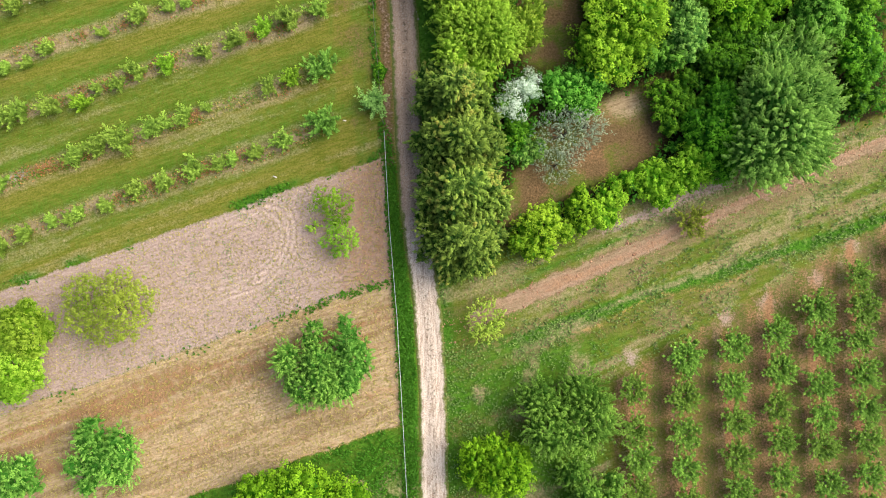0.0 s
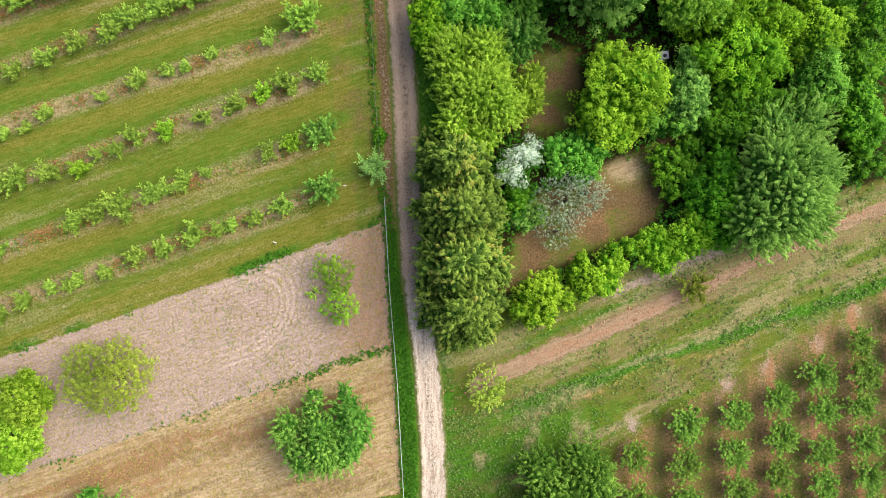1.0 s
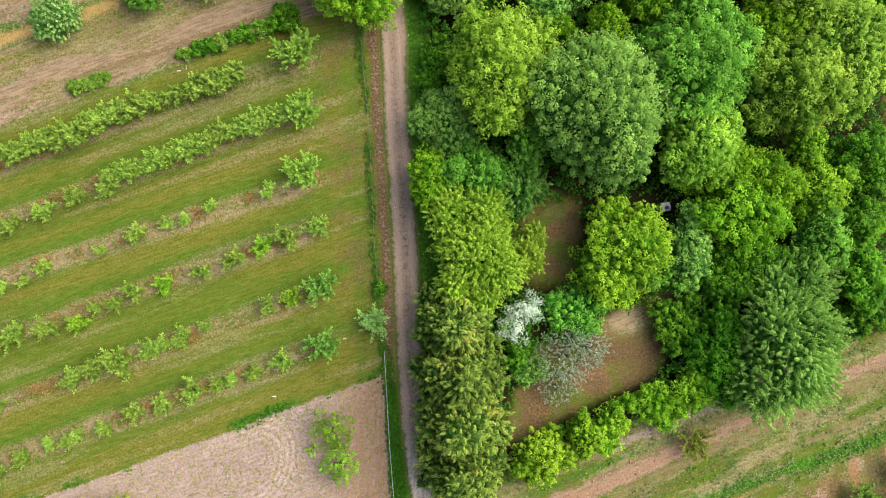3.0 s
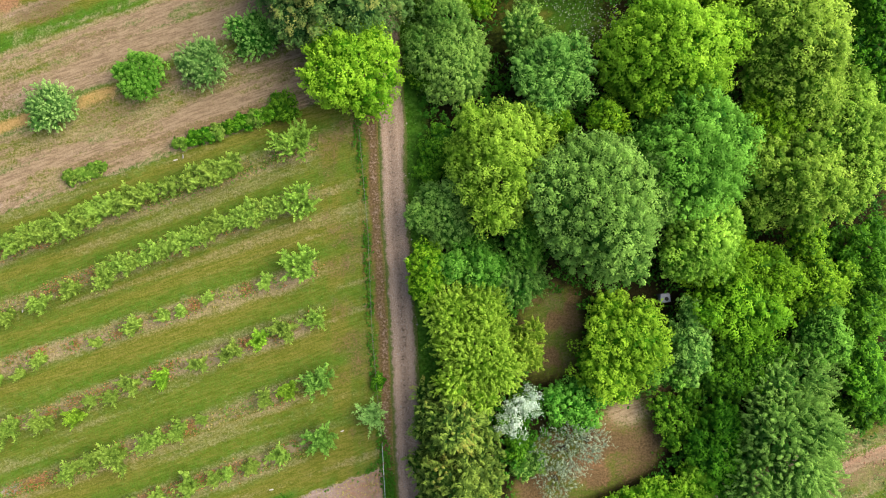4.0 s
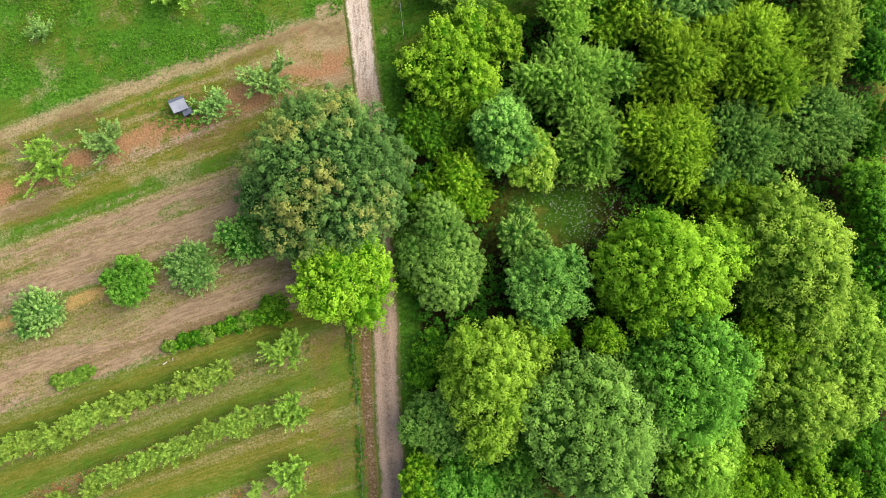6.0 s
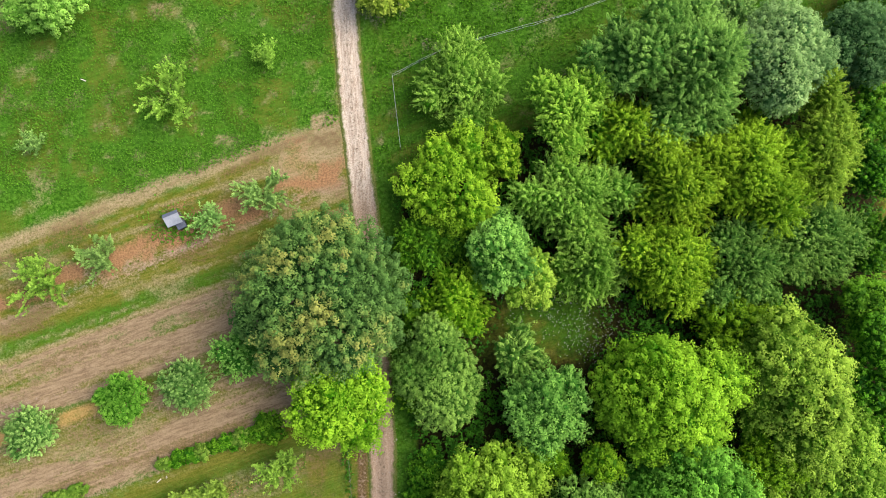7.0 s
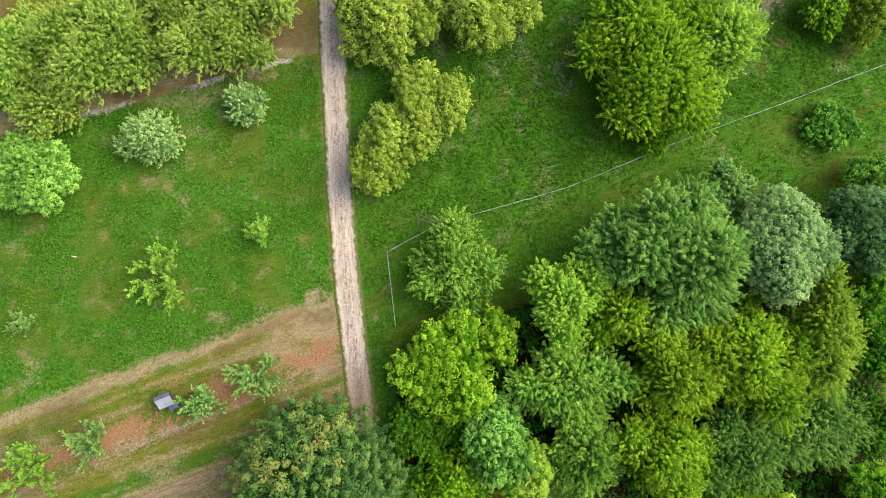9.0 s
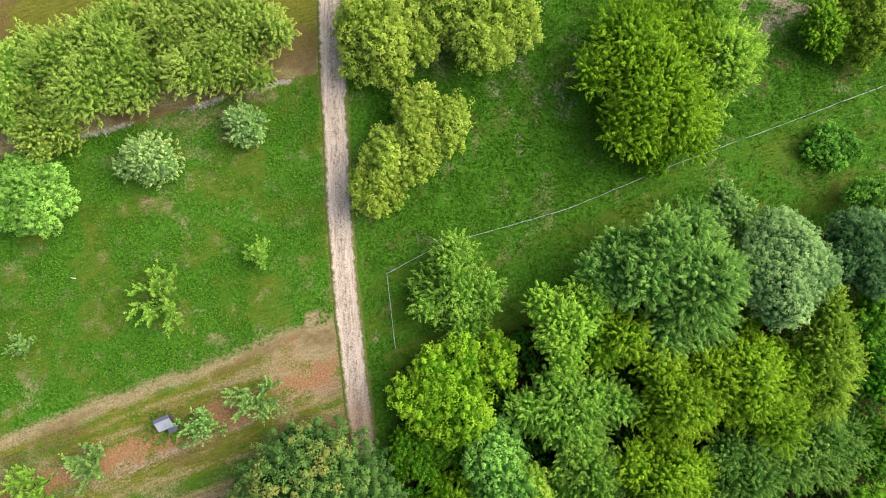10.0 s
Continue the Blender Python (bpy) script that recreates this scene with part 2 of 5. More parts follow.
Z = np.zeros_like(X)
streak2 = fbm(X * 0.10, Y - 0.36 * X, 0.9, 63)
mask = {k: Z.copy() for k in ("lush", "dry", "tan", "pink", "brown", "rust", "litter_shade", "stones", "straw", "earth")}


def lay(key, where, amount=1.0):
    mask[key] = np.maximum(mask[key], where * amount)


# ploughed field with weeds, mown straw field, lower grass
lay("pink", plough)
lay("lush", plough * ramp(patch2, 0.55, 0.8) * ramp(2.5 - PLOUGH_LOW(X, Y), -3, 1.5), 0.45)
lay("lush", near(PLOUGH_LOW, 0.55, 0.4, 0.5) * left * inside * (0.55 + 0.45 * ramp(X, -26, -10)), 0.85)
lay("lush", near(PLOUGH_TOP, 0.7, 0.5, shift=0.5) * left * ramp(patch, 0.35, 0.6), 0.8)
lay("dry", straw)
lay("brown", straw * near(STRAW_BAND, 2.6, 1.8, 1.5) * ramp(streak2, 0.35, 0.55), 0.6)
lay("rust", straw * near(STRAW_BAND, 1.6, 1.2, 1.2, 0.5) * ramp(streak2, 0.4, 0.56), 0.7)
lay("brown", straw * ramp(fbm(X * 0.15, Y - 0.345 * X, 1.8, 69), 0.5, 0.72), 0.5)
lay("rust", straw * near(STRAW_BAND, 1.4, 1.0, 1.0, -2.2) * ramp(streak, 0.45, 0.65) * ramp(-14 - X, 0, 10), 0.8)
lay("lush", straw * near(PLOUGH_LOW, 2.4, 1.6, 1.0, -2.0) * ramp(patch2, 0.38, 0.62), 0.6)
lay("lush", straw * ramp(STRAW_BAND(X, Y), 0.5, 2.5) * ramp(fbm(X * 0.3, Y - 0.345 * X, 2.0, 85), 0.45, 0.65), 0.45)
for px, py, sx, sy in ((-43.5, -21.8, 3.4, 1.0), (-29.5, -15.2, 1.5, 0.7), (-22.5, -12.0, 2.6, 0.5), (-33.5, -17.8, 4.0, 0.6)):
    lay("rust", straw * np.exp(-((X - px) / sx) ** 2 - ((Y - py - 0.34 * (X - px)) / sy) ** 2) * (0.6 + 0.5 * patch2), 0.85)
lay("lush", lower * (0.55 + 0.5 * patch2), 0.9)
lay("tan", lower * ramp(patch, 0.55, 0.75), 0.4)
lay("dry", np.exp(-((X + 9.5) / 1.5) ** 2 - ((Y + 24.6) / 1.2) ** 2), 0.9)
# mown orchard grass with bare planted rows
headland = ramp(X - fence_x + 5.5 + 0.4 * wob, -1.0, 1.0)
stripes = fbm(X * 0.03, Y - 0.345 * X, 1.5, 75, 3) * (1 - headland) + fbm(X - road_x(Y), Y * 0.03, 1.2, 79, 3) * headland
lay("lush", orchard * ramp(stripes, 0.46, 0.6), 0.34)
lay("tan", orchard * ramp(0.5 - fbm(X * 0.06, Y - 0.345 * X, 1.3, 65), 0, 0.2), 0.34)
for k, row in enumerate(GRASS_ROWS):
    dry_row = near(row, 1.2, 0.9, 0.5, -0.35) * orchard * ramp(-12.5 - X, 0, 3)
    lay("tan", dry_row * ramp(fbm(X * 0.09, Y - 0.345 * X, 1.0, 77), 0.22, 0.48), 0.85 if k > 1 else 0.6)
    lay("rust", near(row, 0.6, 0.5, 0.3) * orchard * ramp(patch2, 0.5, 0.72) * ramp(-13 - X, 0, 3), 0.95 if k > 1 else 0.5)
    lay("lush", near(row, 1.1, 0.8, 0.4, 1.6) * orchard, 0.46)
lay("brown", orchard * ramp(2.0 - np.abs(X - fence_x + 2.6 + wob * 0.5), 0, 1.6) * ramp(patch2, 0.3, 0.7), 0.5)
lay("stones", near(GRASS_ROWS[4], 0.5, 0.3) * ramp(-46.5 - X, 0, 2) * ramp(X, -54, -52), 0.6)
lay("brown", orchard * headland * ramp(patch2, 0.3, 0.65), 0.4)
# fallow strips
lay("earth", fallow * (0.42 + 0.6 * ramp(streak2, 0.4, 0.56)), 0.9)
lay("brown", fallow * ramp(streak, 0.42, 0.66), 0.6)
lay("pink", fallow * ramp(fbm(X * 0.12 + Y * 0.01, Y - 0.345 * X, 1.6, 67), 0.5, 0.75), 0.3)
# ploughed field's end by the track, coloured darker for the conifers' soft shade
lay("rust", plough * ramp(X, -15, -8), 0.55)
lay("lush", fallow * near(FALLOW_TREES, 1.6, 1.2, 0.8, 1.5) * ramp(patch, 0.4, 0.65), 0.45)
lay("rust", fallow * near(FALLOW_TREES, 0.9, 0.6, 0.5) * ramp(patch2, 0.5, 0.7), 0.6)
lay("tan", fallow * near(FALLOW_TREES, 5.5, 1.5, 0.6, 6.5) * ramp(streak, 0.3, 0.6), 0.5)
lay("straw", near(FALLOW_TREES, 0.75, 0.35, 0.4) * fallow * (ramp(X, -43.0, -42.0) * ramp(-37.5 - X, 0, 1) + ramp(-47.3 - X, 0, 1) * ramp(X, -57, -55)) * (0.7 + 0.3 * ramp(patch2, 0.35, 0.6)), 1.0)
lay("lush", fallow * near(ORCHARD_TOP, 1.1, 0.6, 0.6) * ramp(patch, 0.3, 0.5), 0.8)
lay("tan", strip * near(FALLOW_TOP, 0.5, 0.3), 0.8)
lay("lush", strip * near(FALLOW_TOP, 1.1, 0.7, 0.5, 1.5), 0.65)
lay("brown", strip * ramp(streak, 0.4, 0.7), 0.5)
lay("rust", strip * near(RUST_LINE, 1.5, 0.9, 0.9) * ramp(patch2, 0.3, 0.52), 0.9)
lay("earth", strip * near(RUST_LINE, 0.9, 0.6, 0.5, -1.6) * ramp(streak, 0.3, 0.55), 0.7)
lay("tan", near(DRY_LINE, 0.95, 0.7, 0.5, -0.3) * left * ramp(-12.5 - X, 0, 2), 0.75)
corner = left * ramp(X, -20, -16.5) * ramp(Y - 82.0 - wob, 0, 2.5) * (1 - above(DRY_LINE))
lay("tan", corner * ramp(patch2, 0.25, 0.6), 0.9)
lay("rust", corner * ramp(patch, 0.5, 0.7), 0.3)
lay("tan", ramp(X, -13.6, -13.1) * ramp(-10.1 - X, -0.3, 0.3) * ramp(Y, 88, 89) * ramp(93.4 - Y, -0.2, 0.3), 0.85)
# thin streaks left by mowing and sowing
lay("tan", strip * ramp(0.48 - streak2, 0, 0.14), 0.55)
lay("lush", strip * ramp(streak2, 0.52, 0.66), 0.6)
lay("tan", fallow * ramp(0.48 - streak2, 0, 0.12), 0.6)
lay("lush", fallow * ramp(0.5 - fbm(X * 0.11, Y - 0.35 * X, 1.7, 73), 0, 0.12), 0.65)
lay("rust", straw * ramp(0.42 - streak2, 0, 0.12), 0.35)
lay("lush", straw * ramp(streak2, 0.62, 0.74) * ramp(patch, 0.4, 0.6), 0.4)
weedy = ramp(fbm(X * 0.05, Y - 0.345 * X, 2.6, 83), 0.47, 0.6) * ramp(Y - 0.345 * X, 66, 72)
lay("lush", fallow * weedy * ramp(patch2, 0.2, 0.6), 0.42)
for key in ("earth", "brown", "tan"):
    mask[key] *= 1 - 0.5 * fallow * weedy
lay("rust", strip * np.exp(-((X + 26.0) / 3.2) ** 2 - ((Y - 81.0 - 0.33 * (X + 26)) / 1.2) ** 2) * ramp(patch2, 0.35, 0.6), 0.8)
for px, py, sx, sy, amount in ((-33.5, 77.4, 3.2, 1.1, 0.9), (-26.0, 79.4, 8.0, 0.7, 0.85), (-24.0, 82.6, 4.0, 0.6, 0.8), (-29.0, 82.4, 2.6, 0.6, 0.7), (-17.5, 84.6, 2.4, 1.0, 0.6)):
    lay("rust", strip * np.exp(-((X - px) / sx) ** 2 - ((Y - py - 0.36 * (X - px)) / sy) ** 2) * (0.6 + 0.55 * patch2), amount)
lay("pink", strip * np.exp(-((X + 31.0) / 9.0) ** 2 - ((Y - 76.6 - 0.36 * (X + 31.0)) / 0.7) ** 2) * (0.5 + 0.6 * patch2), 0.6)
lay("tan", strip * ramp(patch, 0.42, 0.62) * ramp(patch2, 0.3, 0.6), 0.5)
lay("pink", strip * near(RUST_LINE, 1.6, 0.9, 0.8, -1.0) * ramp(patch, 0.4, 0.6), 0.35)
thin = fbm(X * 0.08, Y - 0.345 * X, 0.75, 87)
lay("brown", straw * ramp(thin, 0.55, 0.68), 0.5)
lay("rust", straw * ramp(0.42 - thin, 0, 0.1), 0.4)
# meadow
lay("lush", meadow * (0.62 + 0.6 * patch2), 1.0)
lay("tan", (meadow + meadow_r) * ramp(lattice(X, Y, 1.7, 301), 0.8, 1.0), 0.4)
lay("tan", meadow * ramp(patch, 0.6, 0.78), 0.5)
lay("brown", meadow_r * ramp(fbm(X, Y, 3.4, 221), 0.55, 0.72), 0.35)
mask["lush"] *= 1 - 0.45 * meadow * ramp(fbm(X, Y, 4.2, 223), 0.46, 0.62)
lay("tan", meadow * ramp(fbm(X, Y, 1.2, 225, 3), 0.62, 0.76), 0.32)
lay("tan", meadow * near(DRY_LINE, 1.5, 1.2, 1.5, 2.5) * ramp(patch2, 0.5, 0.75) * ramp(X, -32, -26), 0.6)
lay("brown", far_orchard * ramp(patch, 0.35, 0.6), 0.6)
lay("tan", far_orchard * near(STONE_LINE, 1.8, 1.0, 0.6, 1.4), 0.6)
lay("stones", near(STONE_LINE, 0.3, 0.25, 0.3) * left * ramp(patch2, 0.35, 0.6) * ramp(-14 - X, 0, 2) * ramp(X, -44, -40), 1.0)
# track verges
lay("pink", left * ramp(-1.5 - U, 0, 0.25) * ramp(U + 3.0 + 0.3 * wob, 0, 0.5) * ramp(Y, 6, 20) * ramp(58 - Y, 0, 3), 0.3)
lay("brown", left * ramp(-1.4 - U, 0, 0.25) * ramp(U + 3.2 + 0.3 * wob, 0, 0.5) * ramp(Y, 6, 20) * ramp(60 - Y, 0, 3), 0.9)
lay("lush", left * ramp(X - fence_x + 0.2, 0, 0.5) * ramp(18 - Y, 0, 8), 1.0)
lay("lush", left * ramp(0.35 - np.abs(X - fence_x + 0.2 * wob), -0.1, 0.3), 0.55)
lay("lush", ramp(U, 1.3, 1.8) * ramp(4.0 - U, 0, 1.5), 0.8)
lay("tan", (ramp(np.abs(U), 1.25, 1.5) * ramp(2.0 - np.abs(U) + 0.3 * wob2, 0, 0.5)) * ramp(patch2, 0.4, 0.7), 0.5)
# beside the wood: soil band, dry and green strips, planted orchard
lay("pink", edge_strip * near(SOIL_BAND, 1.0, 0.35, 0.25) * ramp(X, 3.6, 4.6) * ramp(streak_r, 0.4, 0.6), 0.5)
band = 1 - ramp(np.abs(SOIL_BAND(X, Y) + 0.35 * wob + 0.3 * wob2) - 1.1 + 0.5 * ramp(X, 22, 34), -0.25, 0.3)
lay("earth", edge_strip * band * ramp(X, 3.6, 4.6) * (0.75 + 0.4 * streak_r), 1.0)
lay("rust", edge_strip * near(SOIL_BAND, 0.8, 0.4, 0.35) * ramp(streak_r, 0.4, 0.65) * ramp(X, 4, 6), 0.6)
lay("tan", edge_strip * near(SOIL_BAND, 2.2, 1.0, 0.6, 4.0) * ramp(streak_r, 0.3, 0.55), 0.5)
lay("tan", edge_strip * near(SOIL_BAND, 2.2, 1.2, 0.6, -1.2) * ramp(streak_r, 0.4, 0.6) * ramp(X, 10, 20), 0.45)
lay("pink", edge_strip * near(SOIL_BAND, 0.8, 0.5, 0.4, 3.6) * ramp(streak_r, 0.45, 0.6) * ramp(X, 16, 24), 0.7)
lay("brown", edge_strip * band * ramp(X, 3.4, 4.4), 0.85)
lay("lush", edge_strip * near(SOIL_BAND, 0.5, 0.4, 0.3, 2.2) * ramp(X, 5, 8), 0.7)
lay("lush", edge_strip * ramp(streak_r, 0.42, 0.62), 0.4)
lay("lush", (edge_strip - orchard_r) * (0.25 + 0.35 * patch2))
lay("brown", (edge_strip - orchard_r) * ramp(fbm(X * 0.12, Y - 0.42 * X, 1.8, 95), 0.45, 0.62), 0.4)
lay("tan", edge_strip * near(SOIL_BAND, 3.2, 1.5, 0.8, -4.5) * ramp(streak_r, 0.46, 0.7) * ramp(X, 6, 12), 0.6)
thin_r = fbm(X * 0.09, Y - 0.42 * X, 0.75, 89)
lay("tan", (edge_strip - orchard_r) * ramp(0.45 - thin_r, 0, 0.1) * ramp(X, 6, 14), 0.55)
lay("tan", (edge_strip - orchard_r) * ramp(fbm(X * 0.1, Y - 0.42 * X, 2.2, 93), 0.5, 0.62) * ramp(X, 8, 14) * above(GREEN_PATH), 0.55)
lay("lush", (edge_strip - orchard_r) * ramp(thin_r, 0.53, 0.63), 0.5)
lay("lush", near(GREEN_PATH, 0.8, 0.4, 0.3) * edge_strip, 1.0)
lay("straw", edge_strip * (1 - ramp(np.abs(GREEN_PATH(X, Y) + 1.1 + 0.7 * np.sin(X * 0.42)), 0.05, 0.3)) * ramp(X, 15, 18) * ramp(44 - X, 0, 6), 0.5)
lay("tan", edge_strip * near(GREEN_PATH, 1.8, 1.0, 0.6, -3.0) * ramp(X, 22, 28) * ramp(patch2, 0.35, 0.6), 0.45)
low_right = edge_strip * (1 - above(GREEN_PATH, 0.8)) * ramp(20.5 - X, 0, 2)
lay("lush", low_right * (0.45 + 0.5 * patch2), 1.0)
lay("tan", low_right * ramp(fbm(X, Y, 2.8, 239), 0.52, 0.68), 0.55)
lay("brown", orchard_r * ramp(patch, 0.1, 0.4), 0.55)
lay("lush", orchard_r * ramp(fbm(X, Y * 0.12, 1.2, 209), 0.4, 0.58), 0.55)
lay("rust", orchard_r * ramp(fbm(X, Y * 0.15, 1.1, 207), 0.45, 0.65), 0.42)
lay("earth", orchard_r * ramp(fbm(X, Y * 0.12, 0.9, 203), 0.48, 0.66), 0.3)
lay("tan", orchard_r * ramp(fbm(X, Y * 0.2, 1.3, 205), 0.55, 0.7), 0.2)
for cx in COLUMNS:
    dx = X - cx - 0.02 * (Y + 15) * -1
    bare = (1 - ramp(np.abs(dx + 1.1 + 0.25 * wob), 0.5, 1.0)) * ramp(patch2, 0.2, 0.45)
    lay("earth", orchard_r * bare, 0.42)
    lay("rust", orchard_r * bare * ramp(patch, 0.4, 0.65), 0.42)
    lay("rust", orchard_r * (1 - ramp(np.abs(dx + 0.1), 0.3, 0.9)) * ramp(patch2, 0.42, 0.6), 0.9)
    lay("lush", orchard_r * (1 - ramp(np.abs(dx + 2.7 + 0.3 * wob), 0.4, 0.9)) * ramp(patch, 0.25, 0.55), 0.62)
for cx, cy in ((23.2, -9.9), (45.6, -0.6), (50.0, 3.4), (39.6, -3.4), (34.6, -5.2)):
    lay("pink", np.exp(-((X - cx) / 1.1) ** 2 - ((Y - cy) / 1.3) ** 2) * 1.1, 0.62)
# under the trees, leaf litter with their shade in its colour, and the clearing
lay("litter_shade", wood, 1.0)
clearing = np.exp(-(np.maximum(np.abs((X - 18.5) * 0.9 - (Y - 14.5) * 0.3) - 6.0, 0) / 1.6) ** 2 - (np.maximum(np.abs((Y - 15.0) - (X - 18) * 0.45) - 3.6, 0) / 1.6) ** 2) * right
clearing = np.maximum(clearing, np.exp(-((X - 14) / 4.0) ** 4 - ((Y - 30) / 6.0) ** 4) * right)
grown = ramp(fbm(X, Y, 2.4, 213), 0.36, 0.56) * (1 - 0.5 * ramp(X, 19, 25))
bare_spot = np.exp(-((X - 22.8) / 2.8) ** 2 - ((Y - 20.4) / 2.0) ** 2)
lay("brown", clearing * (1 - 0.6 * grown) * (1 - 0.8 * bare_spot), 0.95)
mask["litter_shade"] *= 1 - 0.85 * clearing
mask["brown"] *= 1 - 0.9 * bare_spot
lay("tan", bare_spot, 0.95)
lay("dry", bare_spot * (0.6 + 0.5 * patch2), 0.95)
lay("rust", bare_spot * ramp(patch2, 0.4, 0.6), 0.3)
lay("rust", clearing * ramp(patch, 0.55, 0.75), 0.3)
lay("lush", clearing * grown, 0.5)
lay("tan", clearing * ramp(fbm(X, Y, 1.6, 211), 0.52, 0.7), 0.35)
glade = np.exp(-((X - 14.5 - (Y - 67) * 0.3) / 8.8) ** 4 - ((Y - 68) / 5.2) ** 4) * right
lay("lush", glade * ramp(patch2, 0.2, 0.55) * (1 - 0.5 * ramp(X, 18, 24)), 0.8)
lay("lush", wood * ramp(5.5 - U, 0, 2), 0.9)
mask["litter_shade"] *= (1 - 0.7 * glade * (1 - 0.5 * ramp(X, 18, 24))) * (1 - 0.75 * ramp(5.5 - U, 0, 2))
lay("lush", meadow_r * (0.6 + 0.6 * patch), 1.0)
lay("tan", meadow_r * ramp(patch, 0.66, 0.82), 0.3)
lay("pink", meadow_r * ramp(fbm(X, Y, 3.0, 235), 0.62, 0.74) * above(TAPE_LINE), 0.35)
lay("pink", meadow_r * ramp(X, 24, 34) * ramp(TAPE_LINE(X, Y), 7, 10) * ramp(patch2, 0.4, 0.62), 0.55)
mask["lush"] *= 1 - 0.35 * meadow_r * ramp(-TAPE_LINE(X, Y), 0, 1.5) * ramp(fbm(X * 0.2, Y - 0.36 * X, 2.4, 237), 0.42, 0.6)
lay("brown", meadow_r * ramp(patch2, 0.6, 0.8) * ramp(X, 28, 40) * ramp(Y, 116, 120), 0.6)

outside = np.clip(ramp(X, 55, 60) + ramp(-58 - X, 0, 6) + ramp(Y, 130, 138) + ramp(-30 - Y, 0, 4), 0, 1)
lay("lush", outside * ramp(big, 0.3, 0.6), 0.75)
relief = 0.10 * (fbm(X, Y, 6.0, 81) - 0.5) + 0.05 * (fbm(X, Y, 0.9, 91, 2) - 0.5)
for row in GRASS_ROWS:
    relief += 0.10 * near(row, 0.7, 0.6, 0.2) * orchard
relief = relief * ramp(np.abs(U), 1.2, 2.4) - 0.05 * (1 - ramp(np.abs(U), 1.2, 2.0))
relief += 0.25 * fbm(X, Y, 60, 97, 2) * ramp(np.maximum(np.abs(X) - 62, np.abs(Y - 55) - 92), 0, 40) * 4
# turning circles of the plough: the distance to a nested, rounded headland
ex, ey = X + 21.5, Y - 0.33 * (X + 21.5) - 3.4
furrow = np.hypot(np.maximum(ex, 0) * 1.15, ey * 1.05)
furrow = np.where(ex < 0, np.abs(ey * 1.05), furrow)


def ground_material():
    m = Nodes("ground")
    fine, mid = m.noise(4.0, 8, 0.72), m.noise(1.3, 6, 0.7)
    swing, stretch = m.add("ShaderNodeMapping"), m.add("ShaderNodeMapping")
    swing.inputs["Rotation"].default_value = (0, 0, radians(-19))
    stretch.inputs["Scale"].default_value = (0.25, 1.7, 1.0)
    m.put(m.place(), swing.inputs["Vector"])
    m.put(swing.outputs[0], stretch.inputs["Vector"])
    lines = m.noise(2.2, 5, 0.7, stretch.outputs[0])
    grain = m.span(m.math('ADD', m.math('MULTIPLY', fine, 0.6), m.math('MULTIPLY', lines, 0.4)), 0.26, 0.74)
    plain = m.span(fine, 0.26, 0.74)
    mottle = m.span(m.noise(0.55, 5, 0.65), 0.35, 0.68)
    mixed = m.math('ADD', m.math('MULTIPLY', grain, 0.5), m.math('MULTIPLY', m.span(lines, 0.3, 0.7), 0.5))
    clod = m.span(mid, 0.3, 0.7)
    ground_mix = m.math('ADD', m.math('MULTIPLY', fine, 0.55), m.math('MULTIPLY', mid, 0.45))
    col = m.mix(grain, lin(78, 92, 18), lin(146, 154, 62))
    col = m.mix(m.math('MULTIPLY', m.span(lines, 0.40, 0.64), 0.6), col, m.mix(grain, lin(104, 102, 42), lin(160, 150, 84)))

    def over(col, key, a, b, wide=0.32, pattern=grain):
        f = m.math('ADD', m.attr(key), m.math('MULTIPLY', m.math('SUBTRACT', ground_mix, 0.5), 2.6))
        f = m.span(f, 0.5 - wide, 0.5 + wide)
        f = m.math('MULTIPLY', f, m.span(m.attr(key), 0.0, 0.12))
        return m.mix(f, col, m.mix(pattern, lin(*a), lin(*b)))

    col = over(col, "lush", (26, 80, 8), (90, 148, 40), 0.5)
    pale_grass = m.span(m.noise(0.9, 6, 0.75), 0.52, 0.68)
    col = m.mix(m.math('MULTIPLY', m.math('MULTIPLY', m.attr("lush"), pale_grass), 0.5), col, m.mix(grain, lin(92, 132, 54), lin(148, 178, 100)))
    clumps = m.span(m.noise(2.6, 4, 0.65), 0.40, 0.62)
    col = m.mix(m.math('MULTIPLY', m.span(m.attr("lush"), 0.4, 0.9), 0.5), col, m.mix(clumps, lin(30, 78, 10), lin(112, 166, 54)))
    f_lush = m.math('MULTIPLY', m.math('MULTIPLY', m.attr("lush"), mottle), 0.55)
    col = m.mix(f_lush, col, m.mix(grain, lin(46, 104, 18), lin(102, 160, 50)))
    col = over(col, "tan", (136, 120, 86), (204, 188, 152), 0.5)
    col = over(col, "dry", (154, 128, 94), (226, 206, 168), 0.2, mixed)
    # leaf litter, near black because the wood's shade is painted in
    col = over(col, "litter_shade", (32, 34, 17), (66, 62, 34), 0.32, plain)
    col = over(col, "brown", (88, 72, 46), (152, 128, 92), 0.32, plain)
    col = over(col, "earth", (128, 108, 84), (194, 172, 142), 0.36, mixed)
    # ploughed soil, with the furrows of the turning plough
    wave = m.math('SINE', m.math('ADD', m.math('MULTIPLY', m.attr("furrow"), 2 * math.pi / 0.8), m.math('MULTIPLY', mid, 3.5)))
    soil = m.math('ADD', m.math('MULTIPLY', grain, 0.8), m.math('MULTIPLY', m.math('MULTIPLY', m.math('ADD', wave, 1.0), m.attr("arcs")), 0.14), clamp=True)
    col = over(col, "pink", (152, 128, 118), (228, 210, 198), 0.3, soil)
    col = over(col, "rust", (134, 102, 74), (204, 160, 120), 0.5, plain)
